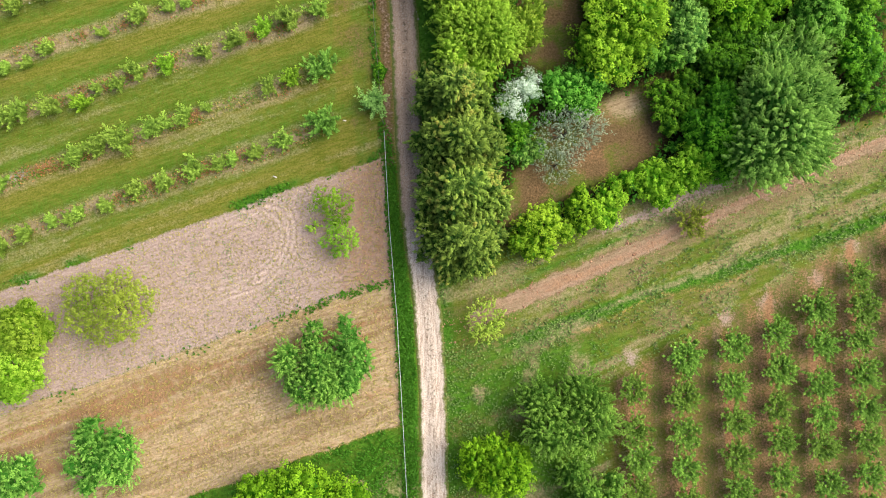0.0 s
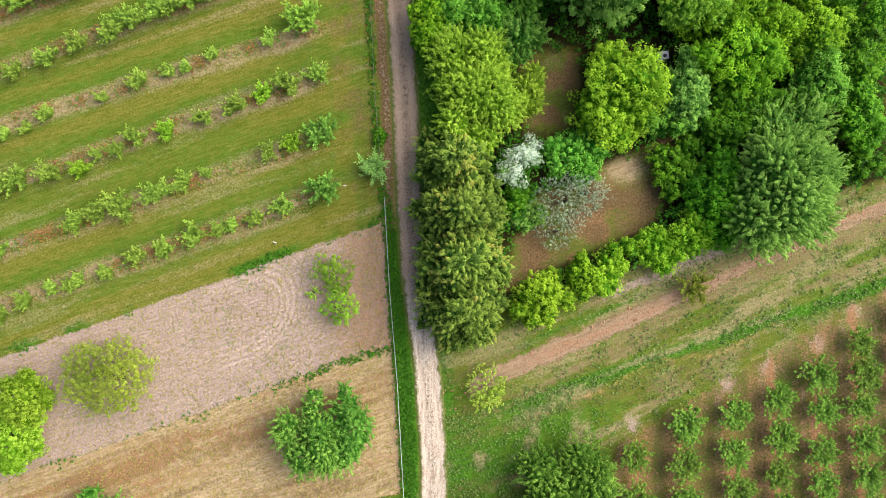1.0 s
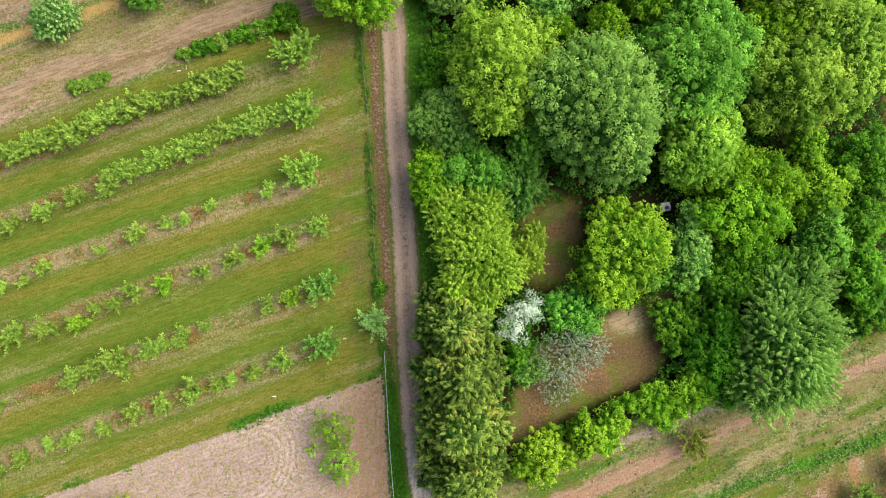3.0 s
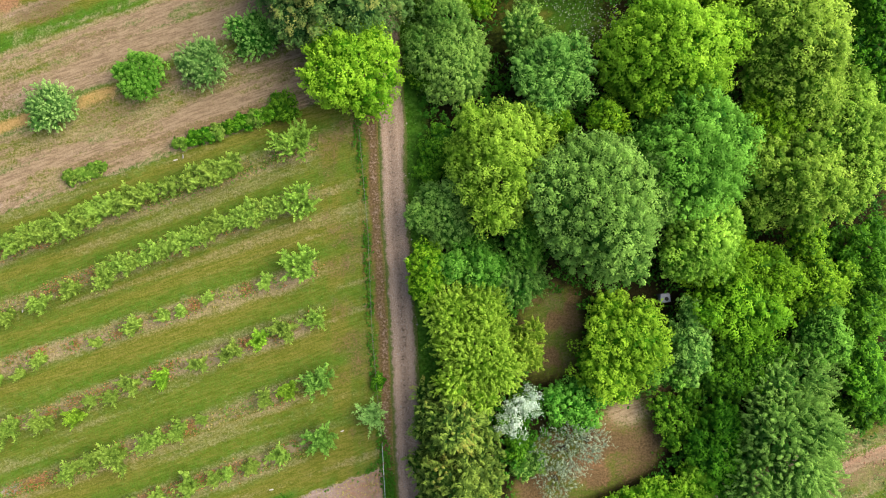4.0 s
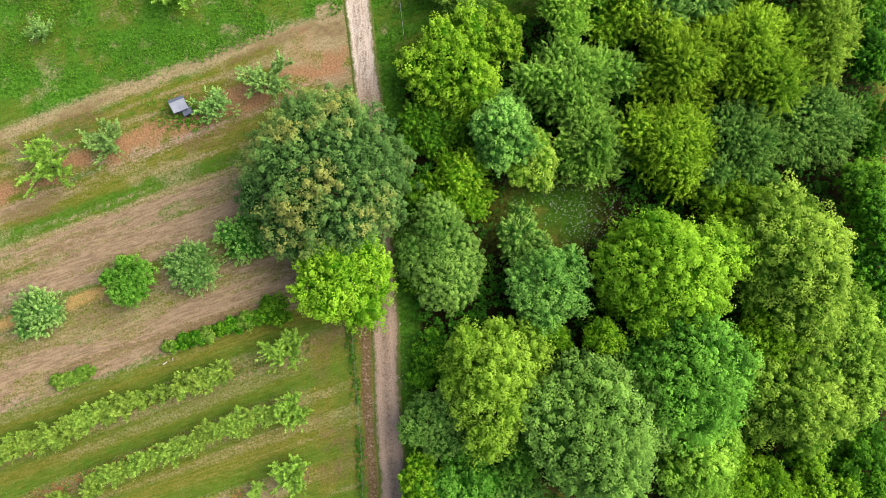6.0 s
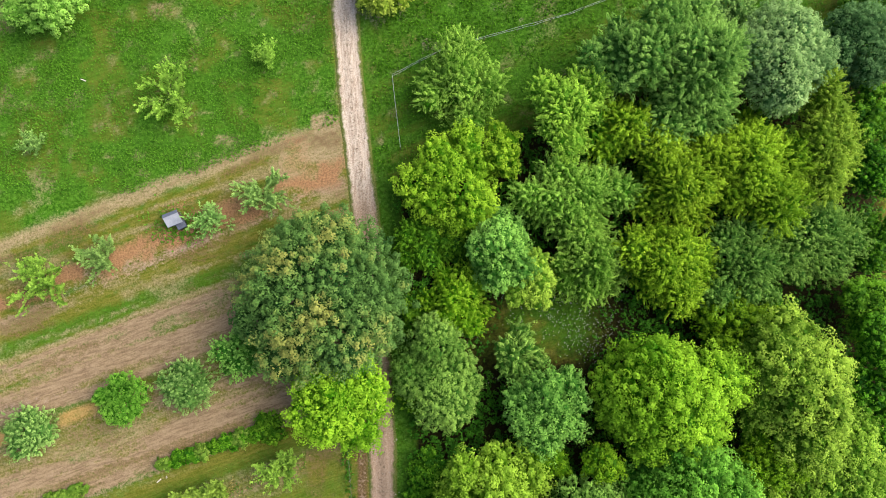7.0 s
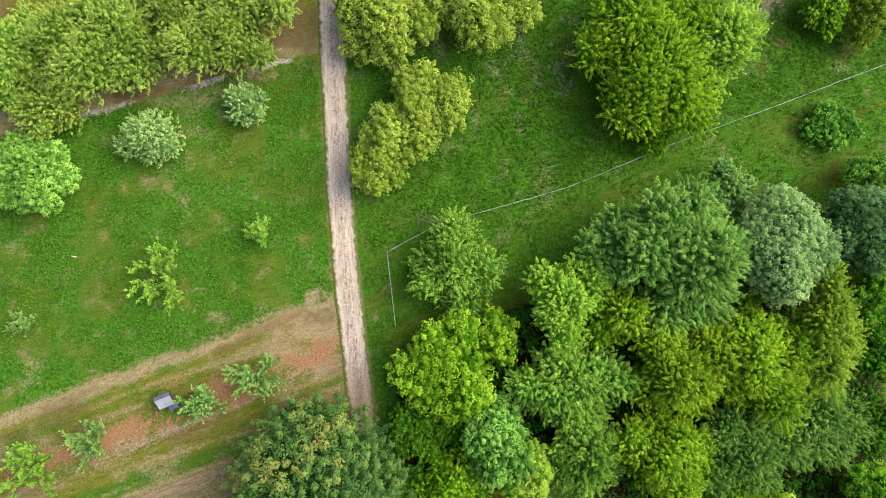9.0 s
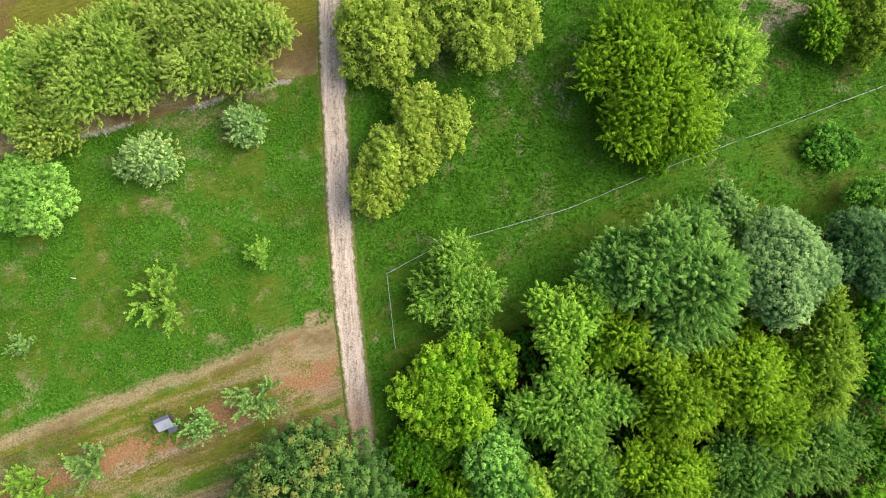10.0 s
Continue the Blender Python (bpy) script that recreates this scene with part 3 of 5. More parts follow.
    col = over(col, "straw", (178, 142, 82), (216, 184, 124), 0.5)
    col = over(col, "stones", (150, 148, 136), (228, 226, 216))
    # a few pale flowers and seed heads
    dots = m.add("ShaderNodeTexVoronoi")
    dots.inputs["Scale"].default_value = 2.6
    m.put(m.place(), dots.inputs["Vector"])
    fleck = m.math('MULTIPLY', m.math('LESS_THAN', dots.outputs["Distance"], 0.085), m.math('GREATER_THAN', clod, 0.62))
    col = m.mix(m.math('MULTIPLY', fleck, 0.6), col, lin(206, 204, 160))
    m.bump(m.math('ADD', m.math('MULTIPLY', fine, 0.7), m.math('MULTIPLY', mid, 0.6)), 0.75, 0.16)
    return m.finish(col, 0.95, 0.05)


GROUND = ground_material()
REGIONS = [("ploughed_field", plough, "ploughed pinkish-brown field with weeds and turning furrows", "field"),
           ("mown_field", straw, "mown field of tan straw and reddish bare soil", "field"),
           ("orchard_grass", orchard, "mown orchard grass with dry planted rows", "field"),
           ("fallow_field", fallow, "brown fallow field strip with straw patches", "field"),
           ("soil_strip", strip, "grass strip with rusty bare soil", "field"),
           ("orchard_floor", orchard_r, "brown orchard floor with bare tree rows", "field"),
           ("woodland_floor", np.maximum(wood * 0.9, 0), "leaf litter coloured dark as tree shade, and brown clearing", "ground")]
ny, nx = X.shape
vid = np.arange(nx * ny).reshape(ny, nx)
quads = np.stack([vid[:-1, :-1], vid[:-1, 1:], vid[1:, 1:], vid[1:, :-1]], -1).reshape(-1, 4)
all_v = np.stack([X, Y, relief], -1).reshape(-1, 3)
owner = np.zeros((ny, nx), int)
for k, (_, where, _, _) in enumerate(REGIONS, 1):
    owner[where > 0.5] = k
owner = owner[:-1, :-1].reshape(-1)
attrs_all = {k: v.reshape(-1) for k, v in mask.items()}
attrs_all["furrow"] = furrow.reshape(-1)
attrs_all["arcs"] = (plough * (0.12 + 0.88 * ramp(ex, -9, 0) * ramp(7.0 - furrow, 0, 1.5) * ramp(furrow, 2.6, 3.6))).reshape(-1)
for k in range(len(REGIONS) + 1):
    name, _, label, cat = REGIONS[k - 1] if k else ("ground", None, "green meadow and grass verges reaching to the horizon", "ground")
    q = quads[owner == k]
    used, inv = np.unique(q, return_inverse=True)
    me = mesh_from(name, all_v[used], inv.reshape(-1, 4), {a: v[used] for a, v in attrs_all.items()}, True)
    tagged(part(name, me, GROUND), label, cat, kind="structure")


# ---------------------------------------------------------------- dirt track
def track_material():
    m = Nodes("track")
    fine, mid = m.noise(9.0, 6, 0.7), m.noise(1.2, 5, 0.65)
    stretch = m.add("ShaderNodeMapping")
    stretch.inputs["Scale"].default_value = (2.5, 0.3, 1.0)
    m.put(m.place(), stretch.inputs["Vector"])
    lines = m.noise(1.6, 4, 0.6, stretch.outputs[0])
    u = m.attr("across")
    col = m.mix(m.span(m.math('ADD', m.math('MULTIPLY', fine, 0.6), m.math('MULTIPLY', lines, 0.4)), 0.38, 0.6), lin(170, 148, 130), lin(252, 240, 226))
    # browner soil of the middle stretch, with some tree shade painted in
    shaded_soil = m.mix(m.span(fine, 0.3, 0.7), lin(158, 130, 108), lin(226, 204, 182))
    col = m.mix(m.math('MULTIPLY', m.attr("soil_shade"), m.span(m.math('ADD', mid, m.math('MULTIPLY', m.attr("soil_shade"), 0.5)), 0.35, 0.7)), col, shaded_soil)
    rut = m.span(m.math('ADD', m.math('ABSOLUTE', m.math('SUBTRACT', u, 0.72)), m.math('MULTIPLY', m.math('SUBTRACT', lines, 0.5), 0.9)), 0.1, 0.5)
    col = m.mix(m.math('MULTIPLY', m.math('MULTIPLY', rut, m.attr("soil_shade")), 0.3), col, m.mix(fine, lin(112, 92, 84), lin(166, 146, 132)))
    mid_line = m.math('MULTIPLY', m.span(m.math('ADD', m.math('MULTIPLY', u, -2.2), m.math('MULTIPLY', mid, 1.4)), 0.3, 0.95), 0.55)
    col = m.mix(mid_line, col, m.mix(fine, lin(96, 86, 70), lin(140, 124, 100)))
    col = m.mix(m.math('MULTIPLY', m.span(lines, 0.5, 0.75), 0.22), col, lin(128, 110, 94))
    fleck = m.math('MULTIPLY', m.span(m.noise(3.2, 5, 0.75), 0.52, 0.62), m.span(u, 0.75, 0.2))
    col = m.mix(m.math('MULTIPLY', fleck, 0.75), col, m.mix(fine, lin(84, 74, 58), lin(124, 112, 86)))
    pebble = m.span(m.noise(6.5, 3, 0.6), 0.64, 0.7)
    col = m.mix(m.math('MULTIPLY', pebble, 0.5), col, lin(250, 242, 236))
    edge = m.span(m.math('ADD', u, m.math('MULTIPLY', m.math('SUBTRACT', mid, 0.5), 1.2)), 1.1, 1.5)
    col = m.mix(edge, col, m.mix(m.span(fine, 0.3, 0.7), lin(70, 98, 36), lin(140, 146, 84)))
    m.bump(m.math('ADD', fine, m.math('MULTIPLY', mid, 0.7)), 0.6, 0.08)
    return m.finish(col, 0.95, 0.05)


ty = np.arange(-60, 175, 0.3)
tu = np.linspace(-1.75, 1.75, 22)
TU, TY = np.meshgrid(tu, ty)
edge_wob = 1 + 0.10 * (fbm(TY, TU * 0 + np.sign(TU) * 40, 2.5, 101) - 0.5) * 2
TX = road_x(TY) + TU * edge_wob
tz = 0.035 - 0.05 * np.exp(-((np.abs(TU) - 0.78) / 0.32) ** 2) + 0.02 * (fbm(TX, TY, 0.6, 111, 2) - 0.5) - 0.12 * ramp(np.abs(TU), 1.45, 1.75)
tid = np.arange(TX.size).reshape(TX.shape)
tq = np.stack([tid[:-1, :-1], tid[:-1, 1:], tid[1:, 1:], tid[1:, :-1]], -1).reshape(-1, 4)
me = mesh_from("track", np.stack([TX, TY, tz + 0.03], -1).reshape(-1, 3), tq, {"across": np.abs(TU).reshape(-1), "soil_shade": (ramp(TY, 2, 9) * ramp(87 - TY, 0, 7)).reshape(-1)}, True)
tagged(part("track", me, track_material()), "pale gravel farm track, middle stretch darkened by soil and painted tree shade, two wheel ruts", "track", kind="structure")


# ---------------------------------------------------------------- plants
ZUP = np.array([0, 0, 1.0])


def leaves(P, N, S, tone, rng, count, length, width, up=1.0, spray=False):
    """Leaf blades round clump centres P with outward ways N and sizes S: vertices, triangles, tones."""
    P, N, S, T = (np.repeat(a, count, axis=0) for a in (P, N, S, tone))
    n = len(P)
    rnd = unit(rng.normal(size=(n, 3)))
    S = S[:, None]
    if spray:
        t = rng.random((n, 1))
        side = unit(np.cross(N, rnd))
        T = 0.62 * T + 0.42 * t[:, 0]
        C = P + N * S * (t * 1.8 - 0.6) + side * S * 0.5 * (1.1 - t) + 0.12 * S * rnd
        a = unit((N * 0.75 + side * 0.85 + 0.35 * rnd) * (1, 1, 0.45))
        nm = unit(np.cross(np.cross(a, ZUP + 0.5 * rnd), a))
    else:
        D = unit(rnd + 0.85 * N)
        C = P + D * S * rng.uniform(0.55, 1.05, (n, 1))
        nm = unit(0.95 * D + 0.55 * up * ZUP + 0.28 * unit(rng.normal(size=(n, 3))))
        a = unit(np.cross(nm, rng.normal(size=(n, 3))))
    b = np.cross(nm, a)
    l = length * rng.uniform(0.7, 1.3, (n, 1)) / 2
    w = width * rng.uniform(0.7, 1.3, (n, 1)) / 2
    V = np.stack([C - a * l + b * w, C + a * l, C - a * l - b * w], 1).reshape(-1, 3)
    return V, np.arange(3 * n).reshape(n, 3), np.repeat(T, 3)


def lobed_shell(rng, lobes, density, low=-0.25, rough=0.13):
    """Points and outward ways on the outside of a union of ellipsoids (centre, radii)."""
    P, N = [], []
    for c, r in lobes:
        area = 2 * np.pi * ((r[0] + r[1]) / 2) * (((r[0] + r[1]) / 2) * 0.5 + r[2] * 0.6) * 1.5
        n = max(6, int(area * density))
        z = rng.uniform(low, 1, n)
        w = rng.uniform(0, 2 * np.pi, n)
        d = np.stack([np.sqrt(1 - z * z) * np.cos(w), np.sqrt(1 - z * z) * np.sin(w), z], -1)
        p = c + d * r * (1 + rough * rng.normal(size=(n, 1)))
        keep = np.ones(n, bool)
        for c2, r2 in lobes:
            if c2 is not c:
                keep &= (((p - c2) / r2) ** 2).sum(1) > 0.8
        P.append(p[keep])
        N.append(unit(d[keep] / r + 0.02 * ZUP))
    return np.concatenate(P), unit(np.concatenate(N))


def limbs_to(rng, base, targets, r0):
    """Bent, tapered limbs from the trunk to points of the crown."""
    out = []
    for tgt in targets:
        s = np.linspace(0, 1, 6)[:, None]
        mid = (base + tgt) / 2 + rng.normal(size=3) * 0.12 * np.linalg.norm(tgt - base) + (0, 0, -0.1)
        pts = (1 - s) ** 2 * base + 2 * s * (1 - s) * mid + s * s * tgt
        out.append((pts, np.linspace(r0, r0 * 0.2, 6)))
    return out


SEED = [100]
LABEL = {
    "lime": "bright lime-green broadleaf tree with a lumpy crown", "vivid": "vivid green broadleaf tree with a dense crown",
    "yellow": "yellow-green broadleaf tree with a lumpy crown", "spring": "tree in fresh green spring leaf with feathery twigs",
    "springy": "young fruit tree with open fresh green branches", "deep": "dark green broadleaf tree in the wood's shade",
    "hedge": "green shrub with dense small leaves", "bluegreen": "blue-green broadleaf tree with a dense crown",
    "feather": "grey-green tree with feathery sprays", "pine": "blue-green pine with feathery sprays",
    "grey": "silvery grey-green tree with fine leaves", "greyish": "small grey-green fruit tree with open branches",
    "pale": "round pale green tree", "whitish": "pale green tree with whitish blossom",
    "olive": "olive-green tree with thin leafy twigs", "oliveyellow": "olive-yellow broadleaf tree in fresh leaf",
    "freshlime": "pale lime-green broadleaf tree in fresh leaf", "farorchard": "spreading orchard tree in fresh yellow-green leaf", "fieldtree": "bushy mid-green tree on a mown straw field", "rowbush": "leafy bush in a row on mown grass",
    "springpale": "tree in pale fresh green leaf with feathery twigs", "yellowpale": "pale yellow-green broadleaf tree in fresh leaf", "olivelight": "light olive-green spreading tree on the meadow", "dusky": "dark bluish-green tree with fine leaves",
    "sparse": "sparse yellowish young tree with thin foliage", "conifer": "dark olive conifer with brown-tipped sprays",
    "chestnut": "huge round dark green tree with rusty clusters",
}


def tone_of(rng, P, spread=2.2):
    """Light and dark twigs, in drifts over the crown."""
    drift = lattice(P[:, 0] + 50, P[:, 1] + P[:, 2] + 50, spread, SEED[0])
    return np.clip(0.6 * drift + 0.4 * rng.random(len(P)), 0, 1)


def make_plant(x, y, kind, name, crown, trunk, label, category, bark=None, group="", group_of=1):
    root = new(name)
    root.location = (x, y, -0.03)
    tagged(root, label or LABEL[kind], category, group)
    part("trunk", mesh_from("trunk", *tubes(trunk[:1], 7), smooth=True), bark or BARK, root)
    for k in range(1, len(trunk), group_of):
        part("branch", mesh_from("branch", *tubes(trunk[k:k + group_of], 4 if group_of == 1 else 3), smooth=True), bark or BARK, root)
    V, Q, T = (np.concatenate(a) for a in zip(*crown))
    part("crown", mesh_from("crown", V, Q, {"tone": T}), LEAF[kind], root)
    return root


def join(pieces):
    out, base = [], 0
    for V, Q, T in pieces:
        out.append((V, Q + base, T))
        base += len(V)
    return out


def spaced(P, gap):
    """Which points to keep so that no two lie nearer than the gap."""
    keep = []
    for k in range(len(P)):
        if not keep or ((P[keep] - P[k]) ** 2).sum(1).min() > gap * gap:
            keep.append(k)
    return np.array(keep)


# how the outermost growth of a crown is shaped: its spacing, radius and length, the leaf's length and width, how far
# it turns outwards, how strongly leaves lie along it, and how much of it is leafy
GROWTH = {
    "knob": (0.92, 0.5, 0.8, 0.252, 0.189, 0.18, 0.3, 0.66),
    "cluster": (0.72, 0.37, 0.58, 0.231, 0.168, 0.15, 0.3, 0.72),
    "fine": (0.56, 0.3, 0.4, 0.2, 0.147, 0.05, 0.3, 0.75),
    "shoot": (0.52, 0.15, 0.62, 0.189, 0.116, 0.1, 0.7, 0.88),
    "plume": (0.56, 0.16, 0.76, 0.2, 0.116, 0.14, 0.7, 0.88),
    "needle": (0.64, 0.2, 0.7, 0.231, 0.126, 0.5, 0.8, 1.15),
    "pine": (0.66, 0.20, 0.86, 0.21, 0.115, 0.30, 0.8, 0.95),
    "twig": (0.5, 0.15, 0.5, 0.189, 0.116, 0.15, 0.7, 1),
}


def growth(P, N, A, B, tone, rng, count, length, width, along):
    """Leaves on the outside of rounded or drawn-out knobs of foliage, which stand at P and point along N."""
    P, N, A, B, T = (np.repeat(v, count, axis=0) for v in (P, N, A[:, None], B[:, None], tone))
    n = len(P)
    u = rng.uniform(-0.25, 1, (n, 1))
    side = unit(np.cross(N, rng.normal(size=(n, 3))))
    w = np.sqrt(1 - u * u)
    loose = rng.uniform(0.5 + 0.25 * along, 1.22 - 0.1 * along, (n, 1))
    C = P + N * B * u * loose + side * A * w * loose
    rnd = unit(rng.normal(size=(n, 3)))
    nm = unit(unit(N * u / B + side * w / A) * 0.72 + 0.6 * ZUP + 0.36 * rnd)
    a = unit(np.cross(np.cross(nm, rnd * (1 - along) + (N + 0.5 * side) * along), nm))
    b = np.cross(nm, a)
    l = length * rng.uniform(0.7, 1.3, (n, 1)) / 2
    k = width * rng.uniform(0.7, 1.3, (n, 1)) / 2
    V = np.stack([C - a * l + b * k, C + a * l, C - a * l - b * k], 1).reshape(-1, 3)
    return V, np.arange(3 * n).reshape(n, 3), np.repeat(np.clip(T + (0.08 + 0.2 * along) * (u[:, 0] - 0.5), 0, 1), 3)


def crowned(x, y, r, h, kind, label, lobes, style, name="tree", category="tree", low=-0.06, closed=0.76, rough=0.07, leafy=1.0):
    """A tree or shrub whose foliage covers a union of rounded branch masses."""
    rng = np.random.default_rng(SEED[0])
    gap, ra, rb, length, width, turned, along, cover = GROWTH[style]
    P, N = lobed_shell(rng, lobes, 2.8 / (gap * gap), low, rough)
    keep = spaced(P, gap)
    P, N = P[keep], N[keep]
    size = np.clip(rng.lognormal(0, 0.3, len(P)), 0.55, 1.75)
    out = unit(P * (1, 1, 0) + 1e-6)
    N = unit(N + turned * (out + (0, 0, 0.55)) + (0.5 if along > 0.5 else 0.32) * rng.normal(size=N.shape) + (0, 0, 0.2))
    count = max(5, int(leafy * cover * 1.12 * np.pi * ra * (ra + rb) / (length * width / 2)))
    tone = np.clip(0.58 + 0.6 * (lattice(P[:, 0] + 50, P[:, 1] + 50, 3.0, SEED[0]) - 0.5) + 0.07 * rng.normal(size=len(P)), 0, 1)
    if kind == "chestnut":
        tone += 0.3 * (P[:, 2] / h - 0.72)      # most flower clusters stand near the top
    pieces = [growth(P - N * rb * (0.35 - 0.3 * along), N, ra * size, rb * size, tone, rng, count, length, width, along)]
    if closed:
        # inner leaves that close the crown, coloured dark as the shade in its gaps
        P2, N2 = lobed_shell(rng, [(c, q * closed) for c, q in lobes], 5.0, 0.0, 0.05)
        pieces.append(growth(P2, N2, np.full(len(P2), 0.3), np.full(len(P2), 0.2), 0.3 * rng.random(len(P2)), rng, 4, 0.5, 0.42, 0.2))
    top = np.array([0, 0, h * 0.45])
    tr = max(0.08, r * 0.05)
    trunk = [(np.array([[0, 0, 0], [0.1 * tr, 0, h * 0.2], [0, 0.2 * tr, h * 0.45], [0, 0, h * 0.75]]), np.array([tr * 1.3, tr, tr * 0.8, tr * 0.3]))]
    trunk += limbs_to(rng, top * 0.7, [np.asarray(c) + (0, 0, 0.3 * rr[2]) for c, rr in lobes[1:7]], tr * 0.5)
    return make_plant(x, y, kind, name, join(pieces), trunk, label, category)


def dome_lobes(rng, r, h, ratio, n=9, spread=0.6, size=0.44, core=0.82):
    z0 = max(h - 1.15 * r, h * 0.28)
    R = np.array([r, r * ratio, h - z0])
    lobes = [(np.array([0, 0, z0]), R * (core, core, 0.45 + 0.585 * core))]
    off = rng.uniform(0, 6.28)
    for k in range(n):
        w = off + k * 2 * np.pi / n + rng.normal() * 0.35
        q = spread * rng.uniform(0.62, 1.28)
        s = size * rng.uniform(0.6, 1.4)
        c = np.array([np.cos(w) * R[0] * q, np.sin(w) * R[1] * q, z0 + R[2] * rng.uniform(-0.08, 0.5)])
        lobes.append((c, np.array([R[0] * s, R[1] * s, min(R[2] * 0.62, r * s * 1.1)])))
    for k in range(3):
        w = rng.uniform(0, 6.28)
        c = np.array([np.cos(w) * R[0] * 0.28, np.sin(w) * R[1] * 0.28, z0 + R[2] * rng.uniform(0.45, 0.6)])
        lobes.append((c, R * (0.36, 0.36, 0.44) * rng.uniform(0.85, 1.1)))
    return lobes


def forked(r, h, ratio, n, spread, size, core=0.82):
    SEED[0] += 1
    return dome_lobes(np.random.default_rng(SEED[0] + 5000), r, h, ratio, n, spread, size, core)


def dome(x, y, r, h, kind, ratio=1.0, label=""):
    """A broadleaf tree with a lumpy, rounded crown."""
    lobes = forked(r * 1.05, h, ratio, 11, 0.66, 0.36, 0.77)
    return crowned(x, y, r, h, kind, label, lobes, "knob" if r > 4.5 else "cluster")


def billow(x, y, r, h, kind, ratio=1.0, label=""):
    """A huge round crown, dense and evenly covered in upright clusters."""
    lobes = forked(r, h, ratio, 16, 0.76, 0.24)
    lobes[0] = (lobes[0][0], lobes[0][1] * (1.22, 1.22, 1.06))
    return crowned(x, y, r, h, kind, label, lobes, "knob", low=-0.1)


def fine(x, y, r, h, kind, ratio=1.0, label=""):
    """A tree with small, fine leaves."""
    return crowned(x, y, r, h, kind, label, forked(r * 1.05, h, ratio, 10, 0.62, 0.36), "fine")


def spray(x, y, r, h, kind, ratio=1.0, label=""):
    """A tree whose twigs stand out as leafy sprays."""
    return crowned(x, y, r, h, kind, label, forked(r * 1.02, h, ratio, 13, 0.72, 0.3, 0.64), "twig" if h < 5 else "shoot", low=-0.1, rough=0.14)


def plume(x, y, r, h, kind, ratio=1.0, label=""):
    """A tree with long feathery plumes that reach outwards."""
    return crowned(x, y, r, h, kind, label, forked(r * 1.02, h, ratio, 13, 0.7, 0.32, 0.66), "pine" if kind in ("pine", "feather") else "plume", low=-0.05, rough=0.09 if kind in ("pine", "feather") else 0.14)


def airy(x, y, r, h, kind, ratio=1.0, label="", leafy=0.75):
    """A thin-leaved tree through which the ground shows."""
    return crowned(x, y, r, h, kind, label, forked(r * 0.95, h, ratio, 12, 0.68, 0.26), "twig", low=0.0, closed=0, rough=0.2, leafy=leafy)


def ragged(x, y, r, h, kind, ratio=1.0, label=""):
    """An unkempt broadleaf tree: a few separate limbs of foliage with notches between them."""
    return crowned(x, y, r, h, kind, label, forked(r * 1.08, h, ratio, 8, 0.7, 0.34, 0.5), "plume", low=-0.1, rough=0.16, leafy=0.9)


def gappy(x, y, r, h, kind, ratio=1.0, label=""):
    """A thin crown of small leafy clumps with its grey limbs in the gaps."""
    return crowned(x, y, r, h, kind, label, forked(r * 1.05, h, ratio, 10, 0.72, 0.32, 0.5), "fine", low=-0.05, closed=0, rough=0.24, leafy=0.72)


def cone(x, y, r, h, kind, ratio=1.0, label=""):
    """A conifer: tiers of drooping sprays that narrow to the top."""
    SEED[0] += 1
    rng = np.random.default_rng(SEED[0] + 5000)
    lobes = []
    for k, f in enumerate((1.0, 0.86, 0.7, 0.52, 0.34, 0.18)):
        z = h * (0.14 + 0.14 * k)
        lobes.append((np.array([rng.normal() * 0.15, rng.normal() * 0.15, z]), np.array([r * f * 0.62, r * f * ratio * 0.62, h * 0.15])))
        n = (11, 10, 8, 6, 4, 2)[k]
        off = rng.uniform(0, 6.28)
        for j in range(n):
            w = off + j * 2 * np.pi / n + rng.normal() * 0.2
            q = r * f * rng.uniform(0.6, 0.95)
            lobes.append((np.array([np.cos(w) * q, np.sin(w) * q * ratio, z + rng.uniform(-0.02, 0.06) * h]), np.array([r * 0.17, r * 0.17, h * 0.075]) * rng.uniform(0.7, 1.3)))
    return crowned(x, y, r, h, kind, label, lobes, "needle", "conifer", "conifer", low=-0.2, rough=0.16)


def bushy(x, y, r, h, kind, ratio=1.0, label=""):
    """A small round fruit tree with fine, upright leafy twigs."""
    return crowned(x, y, r, h, kind, label, forked(r * 0.95, h, ratio, 11, 0.68, 0.28), "twig", "fruit_tree", "tree", low=-0.05, rough=0.16, leafy=0.9)


def shrub(x, y, r, h, kind, ratio=1.0, label=""):
    """A low, dense shrub of several rounded stems."""
    SEED[0] += 1
    rng = np.random.default_rng(SEED[0] + 5000)
    lobes = [(np.array([0, 0, h * 0.3]), np.array([r * 0.66, r * 0.66 * ratio, h * 0.6]))]
    for k in range(9):
        w, q = rng.uniform(0, 6.28), rng.uniform(0.4, 0.85)
        s = rng.uniform(0.22, 0.4)
        lobes.append((np.array([np.cos(w) * r * q, np.sin(w) * r * q * ratio, h * rng.uniform(0.2, 0.55)]), np.array([r * s, r * s * max(ratio, 0.6), h * rng.uniform(0.28, 0.5)])))
    return crowned(x, y, r, h, kind, label, lobes, "cluster" if r > 2 else "fine", "shrub", "shrub", low=0.0)


